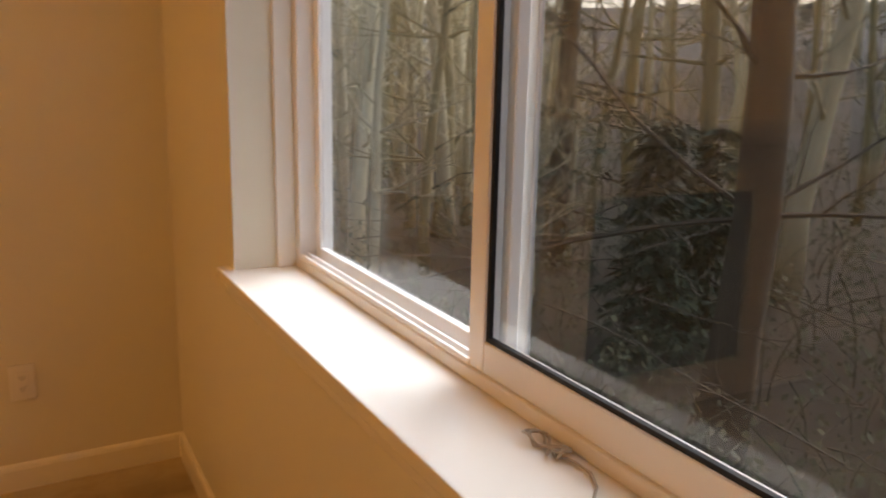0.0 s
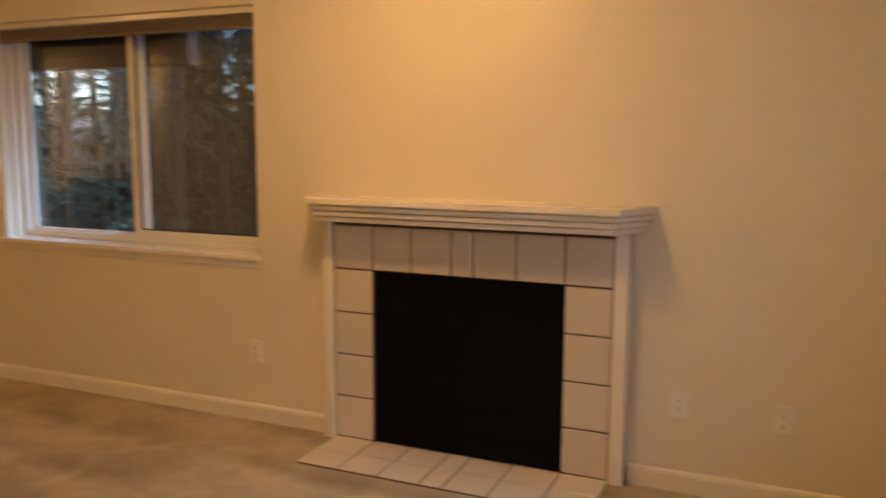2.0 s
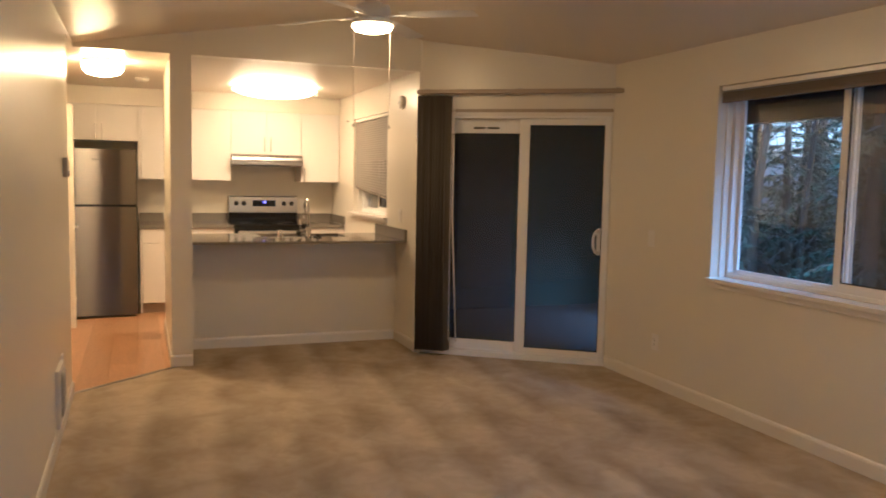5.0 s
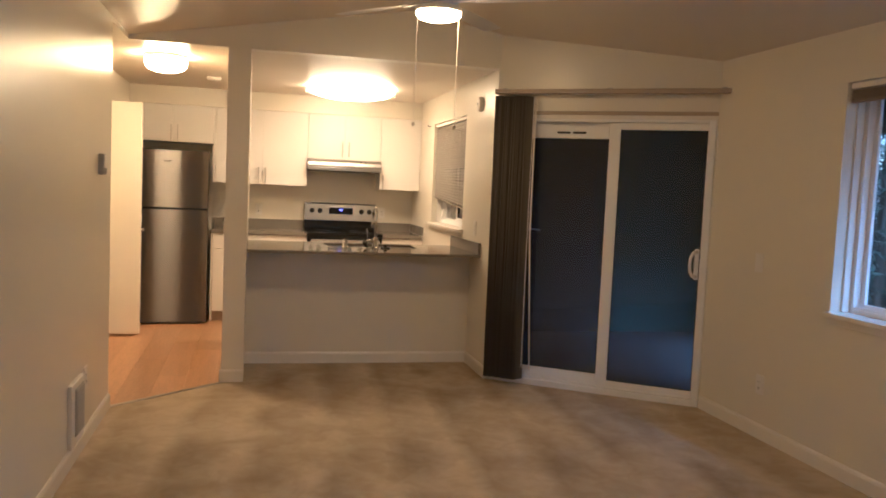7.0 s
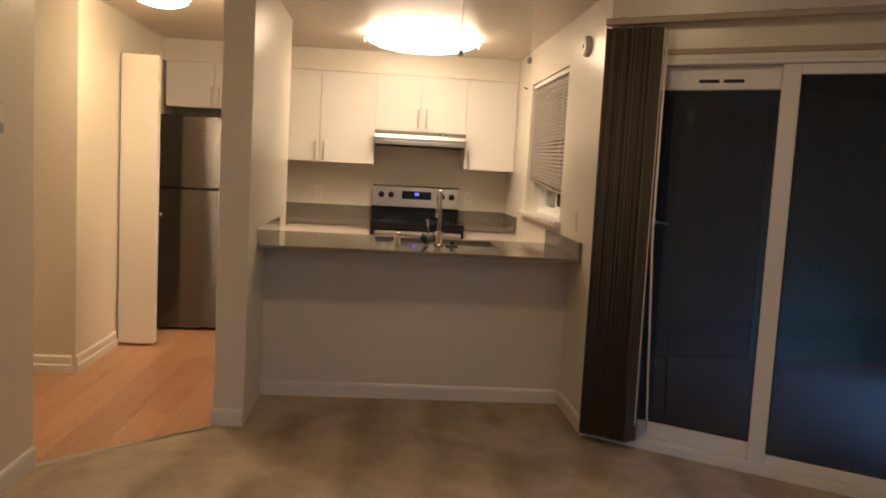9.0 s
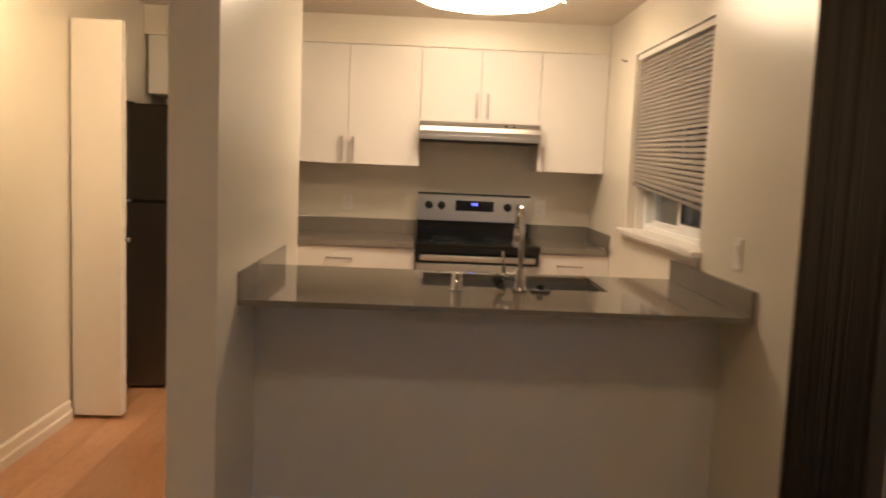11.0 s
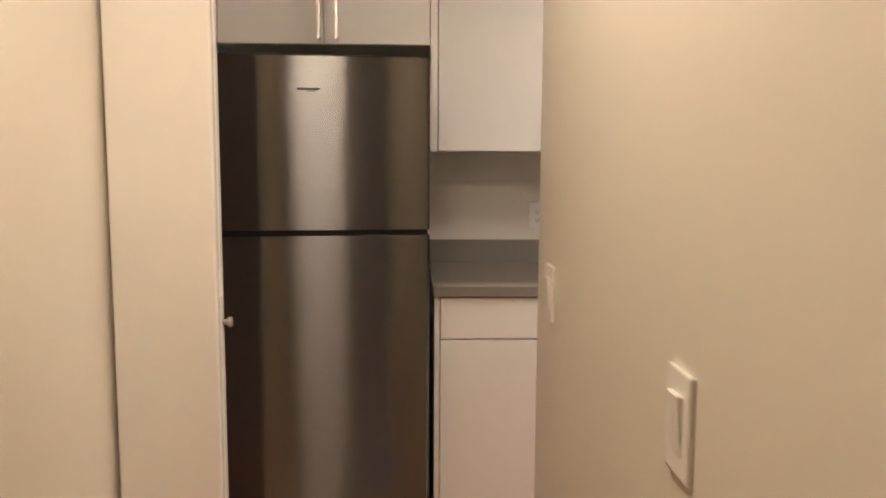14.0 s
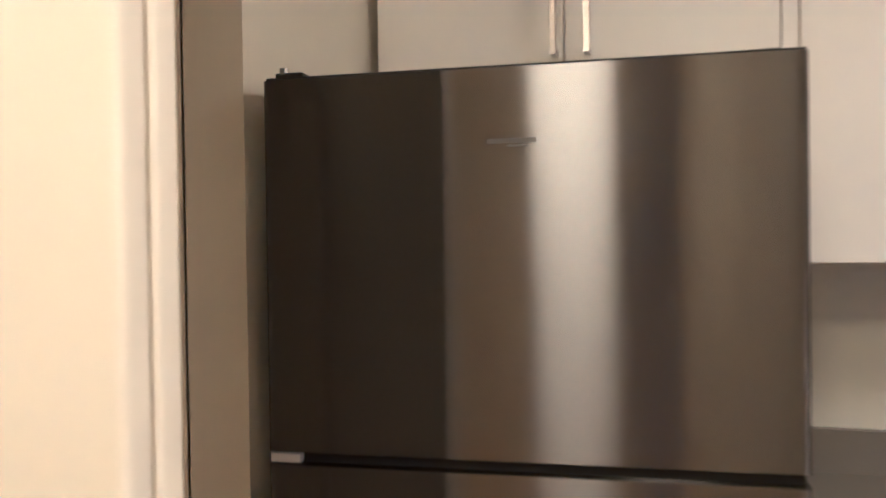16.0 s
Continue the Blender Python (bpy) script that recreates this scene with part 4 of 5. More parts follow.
fc = thing("kitchen_faucet", pose(-5.965, 0.510, 0.908), "chrome gooseneck kitchen faucet with side lever", "faucet")
part("base", lathe([(0, 0), (0.030, 0), (0.030, 0.006), (0.024, 0.012), (0.0235, 0.085), (0, 0.085)], 24), CHROME, fc, smooth=True)
arc = [(0, 0, 0.085), (0, 0, 0.245)] + [(-0.078 + 0.078 * math.cos(a), 0, 0.245 + 0.078 * math.sin(a)) for a in (math.pi * k / 12 for k in range(1, 12))] + [(-0.158, 0, 0.232)]
part("spout", tube(arc, 0.0115, 16), CHROME, fc, "chrome arched spout", True)
part("spray_head", tube([(-0.158, 0, 0.236), (-0.162, 0, 0.205), (-0.172, 0, 0.158)], [0.013, 0.0155, 0.018], 16), CHROME, fc, smooth=True)
part("lever_hub", tube([(0, -0.02, 0.055), (0, -0.075, 0.055)], 0.016, 16), CHROME, fc, smooth=True)
part("lever", tube([(0, -0.062, 0.06), (0.005, -0.068, 0.11), (0.01, -0.072, 0.155)], [0.007, 0.006, 0.005], 10), CHROME, fc, smooth=True)
so = thing("air_gap", pose(-5.935, 0.262, 0.908), "short chrome air gap cap beside the sink", "air gap")
part("cap", lathe([(0, 0), (0.026, 0), (0.025, 0.004), (0.0215, 0.006), (0.021, 0.062), (0.017, 0.068), (0, 0.069)], 24), CHROME, so, smooth=True)
st = thing("sink_strainer", pose(-5.945, 0.412, 0.908), "black rubber and steel sink strainer leaning by the faucet", "strainer")
part("basket", lathe([(0, 0.0), (0.022, 0.002), (0.030, 0.016), (0.040, 0.020), (0.040, 0.024), (0.028, 0.022), (0, 0.012)], 24), BLACK_MATT, st, smooth=True).matrix_basis = pose(0, 0, 0.026, 0, 58, 75)
part("knob", lathe([(0, 0.01), (0.006, 0.012), (0.005, 0.035), (0.009, 0.040), (0, 0.044)], 16), CHROME, st, smooth=True).matrix_basis = pose(0, 0, 0.026, 0, 58, 75)
pg = thing("sink_stopper", pose(-5.955, 0.590, 0.908), "flat black rubber sink stopper on the counter", "stopper")
part("disc", lathe([(0, 0), (0.038, 0), (0.040, 0.004), (0.036, 0.009), (0.016, 0.012), (0, 0.012)], 24), BLACK_MATT, pg, smooth=True)
part("knob", lathe([(0, 0.012), (0.013, 0.012), (0.015, 0.022), (0.011, 0.030), (0, 0.031)], 16), BLACK_MATT, pg, smooth=True)

# ---- range and hood ----
rg = thing("electric_range", along((-7.70, 0.083, 0), WEST), "stainless and black freestanding electric range", "range")
W = 0.757
part("body", box(0, W, 0.02, 0.66, 0.05, 0.895, 0.003), BLACK, rg)
part("drawer_front", box(0.004, W - 0.004, 0.0, 0.02, 0.07, 0.235, 0.004), STEEL_PLAIN, rg)
dr = part("oven_door", box(0.004, W - 0.004, -0.012, 0.02, 0.245, 0.792, 0.006), STEEL_PLAIN, rg)
part("oven_window", box(0.062, W - 0.062, -0.0145, -0.0118, 0.33, 0.745, 0.002), BLACK, dr, "black oven window")
part("oven_handle", box(0.03, W - 0.03, -0.062, -0.038, 0.812, 0.850, 0.010), STEEL_PLAIN, dr, "wide flat stainless oven handle")
for x in (0.05, W - 0.08):
    part("handle_post", box(x, x + 0.03, -0.04, 0.019, 0.818, 0.842, 0.004), STEEL_PLAIN, dr)
part("cooktop", box(-0.002, W + 0.002, -0.016, 0.585, 0.896, 0.916, 0.006), BLACK, rg, "black glass cooktop")
ring = steel("ring_mark", (0.10, 0.10, 0.10), 0.4)
for x, y, r in ((0.19, 0.15, 0.10), (0.56, 0.15, 0.085), (0.19, 0.42, 0.075), (0.56, 0.42, 0.10)):
    part("burner_ring", lathe([(r - 0.003, 0.9161), (r, 0.9166), (r + 0.003, 0.9161)], 40), ring, rg).matrix_basis = pose(x, y, 0)
part("backguard", box(0, W, 0.585, 0.675, 0.90, 1.015, 0.004), BLACK, rg, "black lower backguard")
bm = extrude_profile([(0.548, 1.015), (0.560, 1.186), (0.568, 1.192), (0.675, 1.192), (0.675, 1.015)], 0, W)
pan = part("control_panel", bevelled(bm, 0.003), STEEL_PLAIN, rg, "stainless control panel")
part("panel_edge", box(0.0, W, 0.556, 0.674, 1.1925, 1.198, 0.002), BLACK_MATT, rg)
part("display", box(0.255, 0.510, 0.5445, 0.553, 1.085, 1.155, 0.002), BLACK, pan, "black display window").matrix_basis = pose(0, 0, 0, 0, 0, 0)
part("clock_digits", box(0.366, 0.372, 0.5435, 0.5444, 1.120, 1.142), BLUE_LED, pan, "lit blue digit")
for x in (0.377, 0.386, 0.396):
    part("clock_digits", box(x, x + 0.006, 0.5435, 0.5444, 1.120, 1.142), BLUE_LED, pan)
for x in (0.075, 0.160, 0.605, 0.690):
    k = part("knob", lathe([(0, 0.0), (0.026, 0.0), (0.026, 0.006), (0.020, 0.010), (0.018, 0.026), (0, 0.027)], 24), BLACK_MATT, pan, "black control knob", True)
    k.matrix_basis = pose(x, 0.556, 1.118, 86, 0, 0)
    part("pointer", box(-0.004, 0.004, -0.032, 0.006, 0.024, 0.030, 0.001), BLACK_MATT, k)

hd = thing("range_hood", along((-7.945, 0.081, 0), WEST), "brushed stainless under-cabinet range hood with a rounded front", "range hood")
prof = [(0.0, 1.545), (-0.006, 1.552), (-0.006, 1.600), (0.004, 1.628), (0.022, 1.648), (0.05, 1.660), (0.44, 1.660), (0.44, 1.545)]
part("shell", bevelled(extrude_profile(prof, 0, 0.761), 0.002), steel("hood_steel", (0.34, 0.325, 0.30), 0.38), hd)
part("underside", box(0.012, 0.749, 0.012, 0.43, 1.538, 1.5448), BLACK_MATT, hd, "dark filter underside")
part("front_lip", box(0.0, 0.761, -0.009, -0.0062, 1.545, 1.575, 0.001), STEEL_PLAIN, hd)
for x in (0.535, 0.585):
    part("switch_button", box(x, x + 0.016, 0.008, 0.020, 1.6365, 1.648, 0.002), BLACK_MATT, hd)

# ---- fridge ----
fr = thing("refrigerator", along((-7.523, -1.614, 0), (-0.092, 0.9958)), "tall stainless top-freezer refrigerator", "refrigerator")
W = 0.746
part("body", box(0.004, W - 0.004, 0.075, 0.76, 0.045, 1.648, 0.004), BLACK_MATT, fr, "dark grey fridge body")
part("base_grille", box(0.02, W - 0.02, 0.085, 0.12, 0.002, 0.05), BLACK_MATT, fr)
for x in (0.06, W - 0.06):
    part("foot", lathe([(0, -0.002), (0.02, -0.002), (0.02, 0.046), (0, 0.046)], 12), BLACK_MATT, fr).matrix_basis = pose(x, 0.12, 0)
    part("foot", lathe([(0, -0.002), (0.02, -0.002), (0.02, 0.046), (0, 0.046)], 12), BLACK_MATT, fr).matrix_basis = pose(x, 0.70, 0)


def fridge_door(z0, z1, nm, lab):
    """A flat steel front, rolled round at its edges, over a door slab."""
    pts = [(0, 0.014), (0.0015, 0.008), (0.005, 0.0035), (0.011, 0.002), (W - 0.011, 0.002), (W - 0.005, 0.0035), (W - 0.0015, 0.008), (W, 0.014)]
    n = len(pts) - 1
    bm = bmesh.new()
    a = [bm.verts.new((x, y, z0)) for x, y in pts]
    b = [bm.verts.new((x, y, z1)) for x, y in pts]
    a2 = [bm.verts.new((W, 0.070, z0)), bm.verts.new((0, 0.070, z0))]
    b2 = [bm.verts.new((W, 0.070, z1)), bm.verts.new((0, 0.070, z1))]
    for k in range(n):
        bm.faces.new((a[k], a[k + 1], b[k + 1], b[k]))
    bm.faces.new((a[n], a2[0], b2[0], b[n]))
    bm.faces.new((a2[0], a2[1], b2[1], b2[0]))
    bm.faces.new((a2[1], a[0], b[0], b2[1]))
    bm.faces.new(a + a2)
    bm.faces.new((b + b2)[::-1])
    bmesh.ops.recalc_face_normals(bm, faces=bm.faces[:])
    return part(nm, bm, STEEL, fr, lab)


top = fridge_door(1.117, 1.658, "freezer_door", "brushed stainless freezer door")
low = fridge_door(0.022, 1.098, "fridge_door", "brushed stainless fridge door")
part("door_gap", box(0.006, W - 0.006, 0.02, 0.074, 1.0985, 1.1165), BLACK_MATT, fr)
part("door_cap", box(0.002, W - 0.002, 0.014, 0.066, 1.6585, 1.664, 0.002), BLACK_MATT, top)
part("hinge_cover", box(0.012, 0.055, 0.024, 0.085, 1.6645, 1.673, 0.003), BLACK_MATT, fr)
part("hinge_pin", lathe([(0, 1.673), (0.007, 1.673), (0.007, 1.681), (0, 1.683)], 12), CHROME, fr, "shiny hinge pin").matrix_basis = pose(0.022, 0.034, 0)
part("middle_hinge", box(0.004, 0.05, 0.004, 0.05, 1.1005, 1.1145, 0.002), GREY_METAL, fr, "grey hinge plate between the doors")
part("badge", box(0.331, 0.399, 0.0004, 0.0022, 1.554, 1.5605), BADGE, top, "small grey badge")
part("badge_swoosh", box(0.359, 0.387, 0.0004, 0.0022, 1.549, 1.5515), BADGE, top)

# ---- folded closet door in the hall ----
cd = thing("bifold_door", pose(-6.958, HALL_S + 0.010, 0.018), "cream bifold closet door standing folded open with a small knob", "closet door")
for k, x in enumerate((-0.036, -0.074)):
    leaf = part("door_leaf", box(x, x + 0.034, 0.0, 0.252, 0.0, 2.015, 0.008, 3), TRIM, cd)
for z in (0.25, 1.02, 1.78):
    part("hinge", box(-0.052, -0.022, 0.2515, 0.2545, z - 0.035, z + 0.035, 0.001), PLASTIC, cd)
part("knob", lathe([(0, 0), (0.008, 0.0), (0.007, 0.008), (0.014, 0.014), (0.012, 0.022), (0, 0.025)], 16), NICKEL, cd, "small nickel knob", True).matrix_basis = pose(-0.058, 0.252, 0.918, -90, 0, 0)

# cord left on the sill
co = thing("blind_cord", pose(1.497, 0.590, 0.8505), "loose knotted brown cord lying on the window sill", "cord")
pts = []
for k in range(30):
    a = k * 0.42
    pts.append((0.013 * math.sin(2 * a) * (1 + 0.3 * math.sin(a * 0.37)), 0.034 * math.sin(a) + 0.006 * math.cos(a * 0.3), 0.003 + 0.0022 * (k % 7)))
pts += [(0.004, -0.05, 0.004), (0.004, -0.078, 0.003), (-0.012, -0.108, 0.003), (-0.042, -0.135, 0.003), (-0.082, -0.162, 0.003)]
part("cord", tube(pts, 0.0022, 6), CORD, co, smooth=True)

# ---- balcony outside the sliding door ----
out = Vector((-SDIR.y, SDIR.x, 0)) * T
DECK_LINE = [((SB + out).x, (SB + out).y), ((SA + out).x, (SA + out).y), (-4.1, Y_N + T), (-4.1, 4.4), (-7.4, 4.4), (-7.4, Y_K + T), (X_OPEN - 0.2, Y_K + T)]
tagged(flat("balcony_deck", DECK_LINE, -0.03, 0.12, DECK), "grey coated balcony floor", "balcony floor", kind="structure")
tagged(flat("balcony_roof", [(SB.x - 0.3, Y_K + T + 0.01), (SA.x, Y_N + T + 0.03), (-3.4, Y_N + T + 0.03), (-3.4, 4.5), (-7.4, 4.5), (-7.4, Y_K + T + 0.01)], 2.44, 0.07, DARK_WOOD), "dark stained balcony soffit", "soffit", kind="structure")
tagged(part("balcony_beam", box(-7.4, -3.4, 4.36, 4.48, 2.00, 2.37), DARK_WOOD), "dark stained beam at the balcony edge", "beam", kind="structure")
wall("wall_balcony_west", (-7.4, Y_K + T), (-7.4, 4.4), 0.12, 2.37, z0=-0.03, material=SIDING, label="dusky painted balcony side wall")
# raised well above parapet height, to keep a wedge of sun off the balcony
wall("wall_balcony_north", (-7.4, 4.38), (-5.6, 4.38), 0.10, 2.0, z0=-0.03, material=SIDING, label="dusky painted balcony parapet, raised to block light")
# added across the open east end, to cut the sky light on the balcony
wall("wall_balcony_light_stop", (-4.1, 3.4), (-4.1, Y_N + T + 0.002), 0.10, 2.37, z0=-0.03, material=SIDING, label="short dusky painted wall added to block light from the balcony's open end")
stor = thing("door_storage", along((-7.4, 2.10, -0.03), WEST), "dark balcony storage door with lever handle, coloured darker still for shade", "door", kind="structure")
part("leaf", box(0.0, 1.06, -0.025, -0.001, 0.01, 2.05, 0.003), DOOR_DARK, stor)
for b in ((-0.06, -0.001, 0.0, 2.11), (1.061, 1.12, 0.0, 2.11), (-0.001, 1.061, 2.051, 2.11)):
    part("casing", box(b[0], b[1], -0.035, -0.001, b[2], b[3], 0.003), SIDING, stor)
part("rose", lathe([(0, 0), (0.026, 0), (0.024, 0.008), (0, 0.009)], 20), NICKEL, stor).matrix_basis = pose(0.20, -0.025, 1.07, 90, 0, 0)
part("lever", tube([(0.20, -0.03, 1.07), (0.20, -0.07, 1.07), (0.22, -0.075, 1.07), (0.30, -0.075, 1.062)], 0.009), NICKEL, stor, "nickel lever handle", True)
tagged(part("eave_north", box(-3.39, 2.1, Y_N + T, 3.25, 2.42, 2.56), DARK_WOOD), "dark stained roof eave", "eave", kind="structure")

# ---- woods outside ----


def rise(x, y):
    r = math.hypot(x + 1.5, y)
    east = max(0.0, min(1.0, ((x + 1.5) / max(r, 0.1) + 0.1) / 0.6))
    z = -2.5 + (0.118 + 0.052 * east) * max(0, min(r, 60) - 8)
    return z + 0.35 * noise.noise(Vector((x * 0.21, y * 0.21, 0.0))) + 0.8 * noise.noise(Vector((x * 0.05, y * 0.05, 3.0)))


cs = [-2500, -600, -200, -110] + [-70 + 2.5 * k for k in range(57)] + [110, 200, 600, 2500]
verts = [(x, y, rise(x, y)) for x in cs for y in cs]
n = len(cs)
faces = [(i * n + j, (i + 1) * n + j, (i + 1) * n + j + 1, i * n + j + 1) for i in range(n - 1) for j in range(n - 1)]
me = bpy.data.meshes.new("ground")
me.from_pydata(verts, [], faces)
me.materials.append(GROUND)
for p in me.polygons:
    p.use_smooth = True
tagged(new("ground", me), "leaf-littered forest slope", "ground", kind="structure")


def bare_tree(seed, bark, height, radius, limbs=17, reach=1.0, stout=0.30):
    """A leafless woodland tree: leaning tapered trunk, limbs and fine twigs."""
    r = random.Random(seed)
    t = thing("bare_tree", pose(0, 0, 0), "tall leafless woodland tree with fine bare branches", "tree", "trees in the woods")
    bend = [r.uniform(-0.5, 0.5) for _ in range(4)]
    axis = [Vector((bend[0] * (z / height) ** 2 + 0.10 * math.sin(z * 0.9 + bend[2] * 6), bend[1] * (z / height) ** 2 + 0.10 * math.cos(z * 0.7 + bend[3] * 6), z)) for z in (height * k / 11 for k in range(12))]
    part("trunk", tube(axis, [radius * (1 - 0.85 * k / 11) * (1.25 if k == 0 else 1) for k in range(12)], 9), bark, t, smooth=True)
    bm = bmesh.new()

    def limb(p, d, length, rad, level):
        pts, q, v = [p], p.copy(), d.normalized()
        for _ in range(5):
            v = (v + Vector((r.uniform(-1, 1), r.uniform(-1, 1), r.uniform(-0.5, 0.75))) * 0.28).normalized()
            q = q + v * length / 5
            pts.append(q.copy())
        add_tube(bm, pts, [rad * (1 - 0.8 * k / 5) for k in range(6)], 5 if level == 0 else 3, caps=False)
        if level < 2:
            for k in range(4 if level == 0 else 3):
                j = r.randint(1, 5)
                side = Vector((r.uniform(-1, 1), r.uniform(-1, 1), r.uniform(-0.3, 0.8)))
                limb(pts[j], (v + side * 1.1), length * r.uniform(0.35, 0.6), rad * 0.45, level + 1)

    for k in range(limbs):
        j = r.randint(2, 10)
        a = r.uniform(0, 2 * math.pi)
        limb(axis[j], Vector((math.cos(a), math.sin(a), r.uniform(-0.1, 0.9))), reach * r.uniform(0.9, 2.6) * (1.2 - j / 14), radius * stout * (1.1 - j / 12), 0)
    part("branches", bm, bark, t)
    return t


def conifer(seed, height, radius, core=0.5, spread=2.0):
    """An evergreen: straight trunk and drooping sprays of needles, with gaps."""
    r = random.Random(seed)
    t = thing("conifer", pose(0, 0, 0), "dark green evergreen conifer with drooping sprays", "tree", "trees in the woods")
    part("trunk", tube([(0, 0, height * k / 6) for k in range(7)], [radius * (1 - 0.9 * k / 6) for k in range(7)], 8), BARK_DARK, t, smooth=True)
    bm = bmesh.new()
    vs, fs = [], []
    for k in range(95):
        z = height * r.uniform(0.06, 0.98)
        reach = (core + spread * (1 - z / height)) * r.uniform(0.55, 1.1)
        a = r.uniform(0, 2 * math.pi)
        d = Vector((math.cos(a), math.sin(a), 0))
        s = Vector((-d.y, d.x, 0))
        add_tube(bm, [Vector((0, 0, z)), Vector((0, 0, z)) + d * reach * 0.6 - Vector((0, 0, 0.10 * reach)), Vector((0, 0, z)) + d * reach - Vector((0, 0, 0.35 * reach))], [0.022, 0.013, 0.004], 3, caps=False)
        for i in range(46):
            f = r.uniform(0.12, 1.0)
            p = Vector((0, 0, z)) + d * reach * f - Vector((0, 0, 0.35 * reach * f * f)) + s * r.uniform(-0.32, 0.32) * (1.15 - f) * reach * 0.8
            w = r.uniform(0.05, 0.12)
            e = (d * r.uniform(0.2, 1) + s * r.uniform(-1, 1) + Vector((0, 0, r.uniform(-1.1, 0.0)))).normalized()
            o = e.cross(Vector((r.uniform(-1, 1), r.uniform(-1, 1), 1))).normalized()
            i0 = len(vs)
            vs += [p - o * w * 0.25, p + o * w * 0.25, p + e * w * 2.0]
            fs.append((i0, i0 + 1, i0 + 2))
    part("limbs", bm, BARK_DARK, t)
    me = bpy.data.meshes.new("crown")
    me.from_pydata([tuple(v) for v in vs], [], fs)
    me.materials.append(NEEDLE)
    new("crown", me).parent = t
    return t


kinds = [bare_tree(11, BARK, 11, 0.15), bare_tree(12, BARK_PALE, 12, 0.11), bare_tree(13, BARK, 9, 0.08), bare_tree(14, BARK_PALE, 13, 0.17), bare_tree(15, BARK, 14, 0.22), conifer(21, 10, 0.13), conifer(22, 13, 0.17), conifer(23, 6, 0.07), bare_tree(16, BARK_DARK, 10, 0.09), bare_tree(17, BARK_DARK, 12, 0.13)]
rnd = random.Random(8)
placed = []
tries = 0
while len(placed) < 250 and tries < 6000:
    tries += 1
    a, r = radians(rnd.uniform(-25, 150)), 6.0 + 30 * rnd.random() ** 1.3
    x, y = -1.5 + r * math.cos(a) * 1.1, r * math.sin(a)
    if x < 5.0 and y < 7.5 + 2.5 * (x < 0) or (x - 0.93) ** 2 + (y + 0.07) ** 2 < 110 and 24 < math.degrees(math.atan2(y + 0.07, x - 0.93)) < 84 or any((x - u) ** 2 + (y - v) ** 2 < 1.0 + 0.02 * r for u, v in placed):
        continue
    placed.append((x, y))
for k in range(60):
    a, r = radians(rnd.uniform(88, 150)), rnd.uniform(15, 32)
    placed.append((-1.5 + r * math.cos(a), r * math.sin(a)))
for k, (x, y) in enumerate(placed):
    # the north side gets the dark kinds, so the woods there look backlit
    i = rnd.choices(range(10), (4, 10, 5, 8, 1, 1, 1, 1, 0, 0) if x > 1.5 else (0, 0, 0, 0, 0, 7, 9, 10, 6, 3))[0]
    m = pose(x, y, rise(x, y) - 0.1, rnd.uniform(-3, 3), rnd.uniform(-3, 3), rnd.uniform(0, 360))
    copy_thing(kinds[i], m)
# the big trunk, the dark young evergreen and the thin pale stems outside the east window
for ob, heading, away in ((bare_tree(31, BARK_DARK, 13, 0.24, 44, 1.5, 0.13), 38.6, 7.2), (conifer(24, 2.9, 0.04, 0.28, 0.55), 44.4, 9.0), (conifer(25, 2.5, 0.04, 0.25, 0.5), 40.5, 10.0)):
    x, y = 0.93 + away * math.cos(radians(heading)), -0.07 + away * math.sin(radians(heading))
    ob.matrix_basis = pose(x, y, rise(x, y) - 0.1, 0, 0, 25)
for k in range(80):
    heading, away = radians(rnd.uniform(50, 86)), rnd.uniform(8, 24)
    x, y = 0.93 + away * math.cos(heading), -0.07 + away * math.sin(heading)
    copy_thing(kinds[rnd.choice((1, 1, 1, 3, 2))], pose(x, y, rise(x, y) - 0.1, rnd.uniform(-5, 5), rnd.uniform(-5, 5), rnd.uniform(0, 360)) @ Matrix.Scale(rnd.uniform(0.5, 0.75), 4))
for k, ob in enumerate(kinds):
    ob.matrix_basis = pose(9.0 + 2.3 * k, -4.5 - 0.8 * (k % 3), rise(9.0 + 2.3 * k, -4.5) - 0.1, 0, 0, 40 * k)

# undergrowth: arching stems and dry leaves, too many to count
vs, fs = [], []
rnd = random.Random(9)
for k in range(5200):
    a, r = radians(rnd.uniform(-30, 155)), 5.5 + 26 * rnd.random() ** 1.2
    x, y = -1.5 + r * math.cos(a) * 1.1, r * math.sin(a)
    if x < 3.4 and y < 5.0:
        continue
    z = rise(x, y) - 0.05
    h, lean = rnd.uniform(0.5, 1.9), Vector((rnd.uniform(-1, 1), rnd.uniform(-1, 1), 0)) * rnd.uniform(0.2, 0.9)
    w = Vector((rnd.uniform(-1, 1), rnd.uniform(-1, 1), 0)).normalized() * 0.008
    prev = Vector((x, y, z))
    for j in range(1, 5):
        f = j / 4
        q = Vector((x, y, z)) + lean * f * f + Vector((0, 0, h * (f - 0.25 * f * f)))
        i0 = len(vs)
        vs += [prev - w, prev + w, q + w, q - w]
        fs.append((i0, i0 + 1, i0 + 2, i0 + 3))
        for _ in range(4):
            p = prev.lerp(q, rnd.random()) + Vector((rnd.uniform(-1, 1), rnd.uniform(-1, 1), rnd.uniform(-1, 1))) * 0.16
            e = Vector((rnd.uniform(-1, 1), rnd.uniform(-1, 1), rnd.uniform(-0.6, 0.6))).normalized() * rnd.uniform(0.03, 0.08)
            o = e.orthogonal() * 0.5
            i0 = len(vs)
            vs += [p, p + e * 0.5 + o, p + e, p + e * 0.5 - o]
            fs.append((i0, i0 + 1, i0 + 2, i0 + 3))
        prev = q
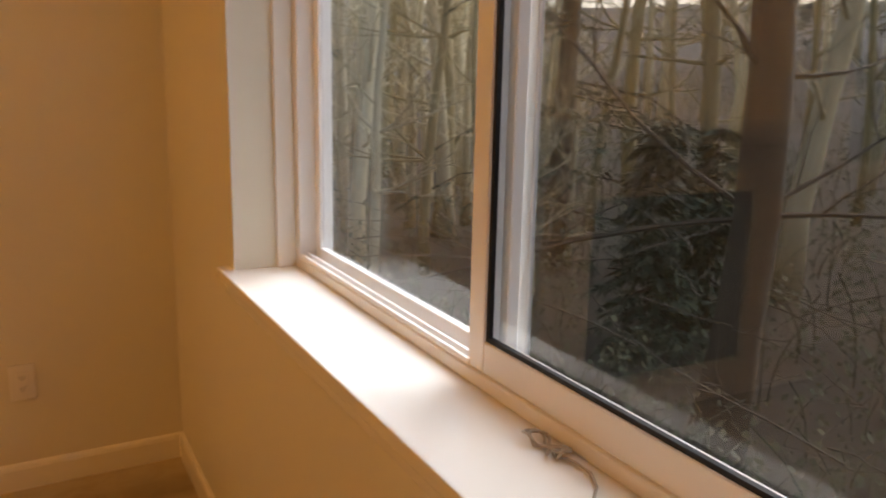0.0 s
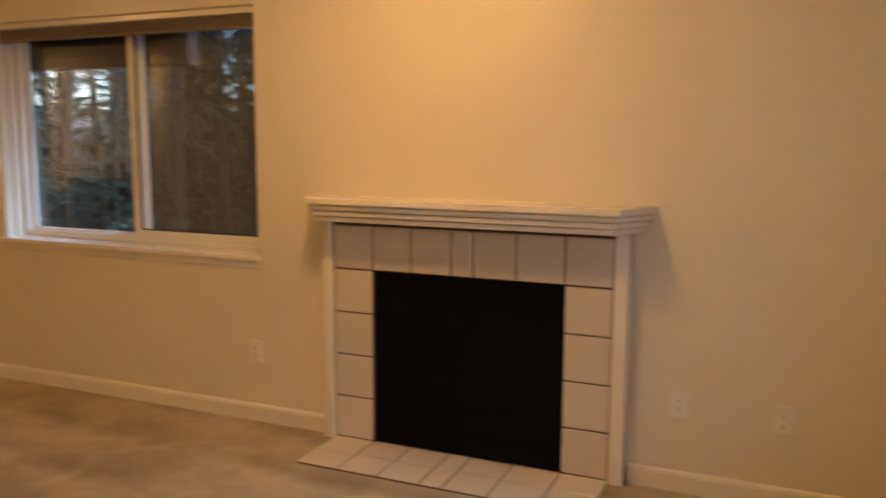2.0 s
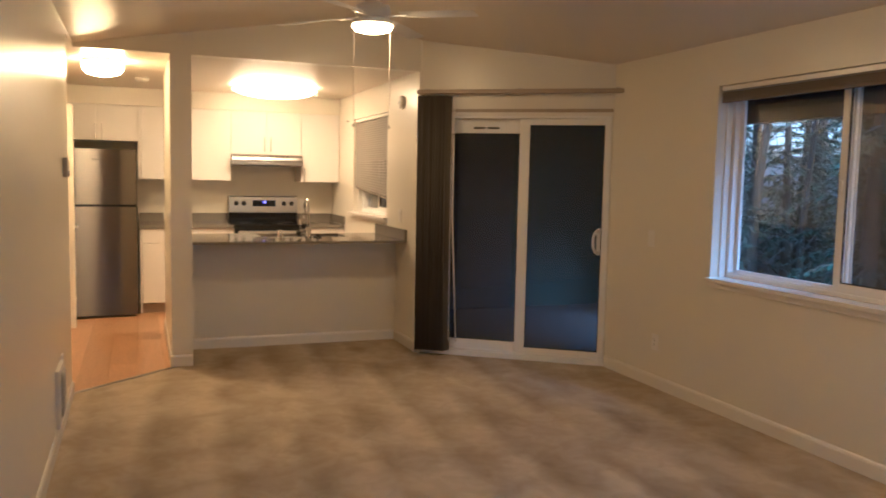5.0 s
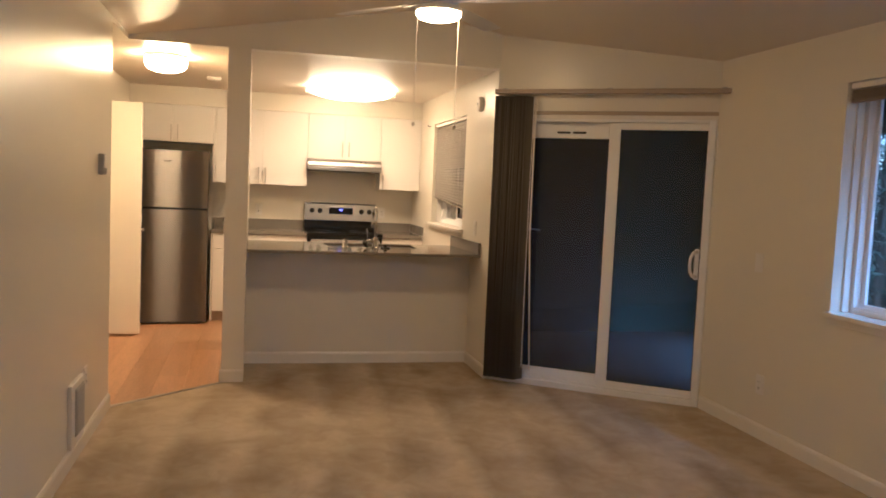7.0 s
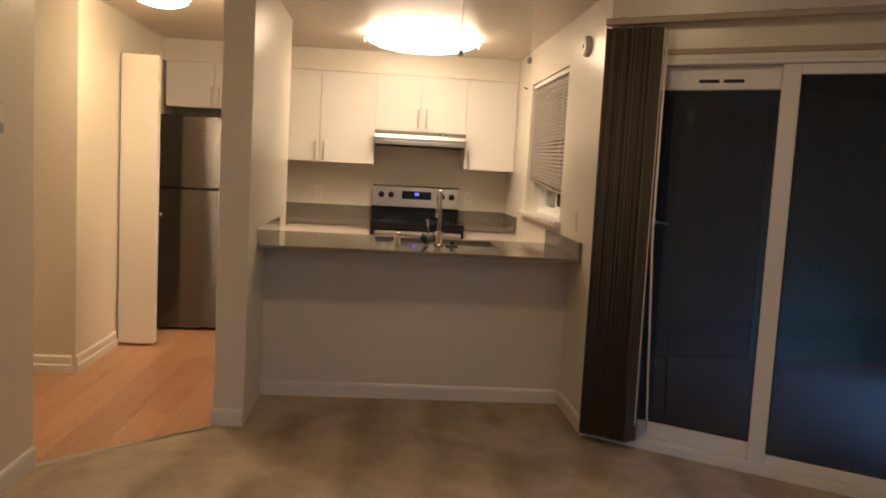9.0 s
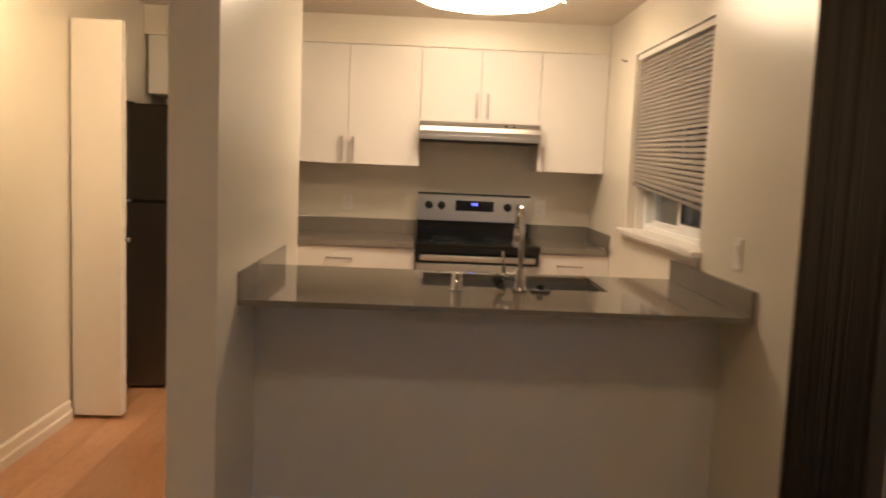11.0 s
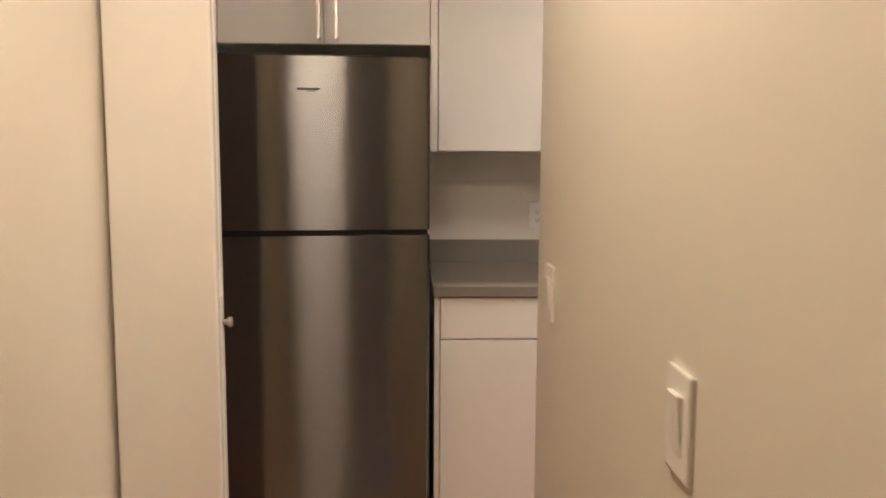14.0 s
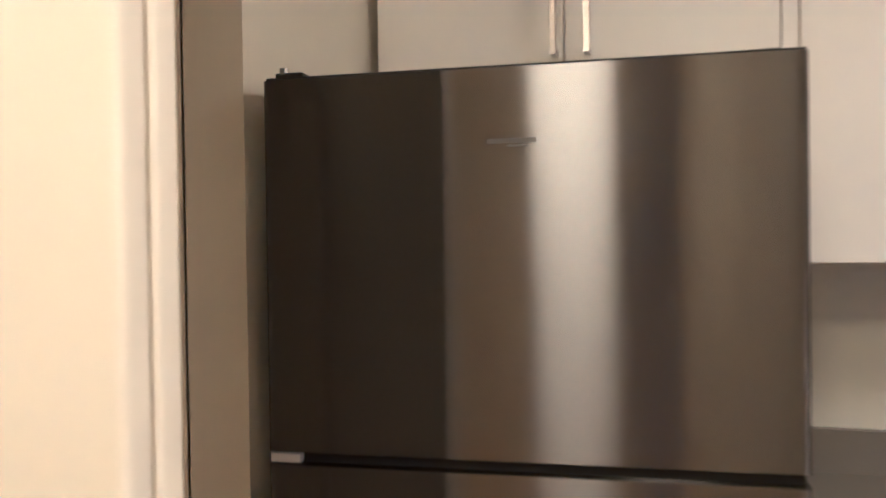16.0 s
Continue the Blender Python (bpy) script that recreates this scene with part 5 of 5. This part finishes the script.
me = bpy.data.meshes.new("undergrowth")
me.from_pydata([tuple(v) for v in vs], [], fs)
me.materials.append(LEAF)
tagged(new("undergrowth", me), "tangled brown-green undergrowth on the forest slope", "undergrowth", kind="stuff")

# fallen and arching dead branches on the slope below the east window
bm = bmesh.new()
rnd = random.Random(12)
for k in range(48):
    heading, away = radians(rnd.uniform(18, 66)), rnd.uniform(4.5, 9.5)
    x, y = 0.93 + away * math.cos(heading), -0.07 + away * math.sin(heading)
    p = Vector((x, y, rise(x, y) + rnd.uniform(0.0, 1.9)))
    turn, length = rnd.uniform(0, 2 * math.pi), rnd.uniform(0.8, 2.6)
    v = Vector((math.cos(turn), math.sin(turn), rnd.uniform(-0.2, 0.45)))
    pts = [p]
    for _ in range(6):
        v = (v + Vector((rnd.uniform(-1, 1), rnd.uniform(-1, 1), rnd.uniform(-0.7, 0.5))) * 0.30).normalized()
        pts.append(pts[-1] + v * length / 6)
        if rnd.random() < 0.7:
            e = (v + Vector((rnd.uniform(-1, 1), rnd.uniform(-1, 1), rnd.uniform(-0.5, 0.8)))).normalized()
            add_tube(bm, [pts[-1], pts[-1] + e * 0.2, pts[-1] + (e + v * 0.3) * 0.42], [0.005, 0.0035, 0.0015], 3, caps=False)
    add_tube(bm, pts, [0.010 * (1 - 0.8 * i / 6) for i in range(7)], 4, caps=False)
tagged(part("dead_branches", bm, BARK_DARK), "dead branches tangled over the leaf-littered slope", "branches", kind="stuff")

# ---- floor planks ----
rnd = random.Random(5)


def east_end(y):
    if y < Y_S:
        return -4.68
    if y < DIV_S:
        return -4.68 + (-5.25 + 4.68) * (y - Y_S) / (DIV_S - Y_S)
    return X_OPEN if y < DIV_N else -5.86


ys = sorted([-3.2 + 0.193 * k for k in range(24) if -3.2 + 0.193 * k < Y_K] + [HALL_S, Y_S, DIV_S, DIV_N, Y_K])
ys = [y for k, y in enumerate(ys) if k == 0 or y - ys[k - 1] > 0.02]
for y0, y1 in zip(ys, ys[1:]):
    x = (HALL_X if y1 <= HALL_S + 1e-6 else X_W) + 0.001
    e0, e1 = east_end(y0 + 1e-4), east_end(y1 - 1e-4)
    step = rnd.uniform(0.4, 1.25)
    while x < min(e0, e1) - 0.01:
        x1 = x + step
        last = x1 > min(e0, e1) - 0.15
        a, b = (e0, e1) if last else (x1 - 0.0006, x1 - 0.0006)
        bm = bmesh.new()
        low = [bm.verts.new((px, py, -0.012)) for px, py in ((x, y0 + 0.0003), (a, y0 + 0.0003), (b, y1 - 0.0003), (x, y1 - 0.0003))]
        high = [bm.verts.new((px, py, -0.002)) for px, py in ((x + 0.0005, y0 + 0.0007), (a - 0.0005, y0 + 0.0007), (b - 0.0005, y1 - 0.0007), (x + 0.0005, y1 - 0.0007))]
        bm.faces.new(high)
        for k in range(4):
            bm.faces.new((low[k], low[(k + 1) % 4], high[(k + 1) % 4], high[k]))
        part("plank", bm, PLANK, wood)
        x, step = x1, 1.22
        if last:
            break
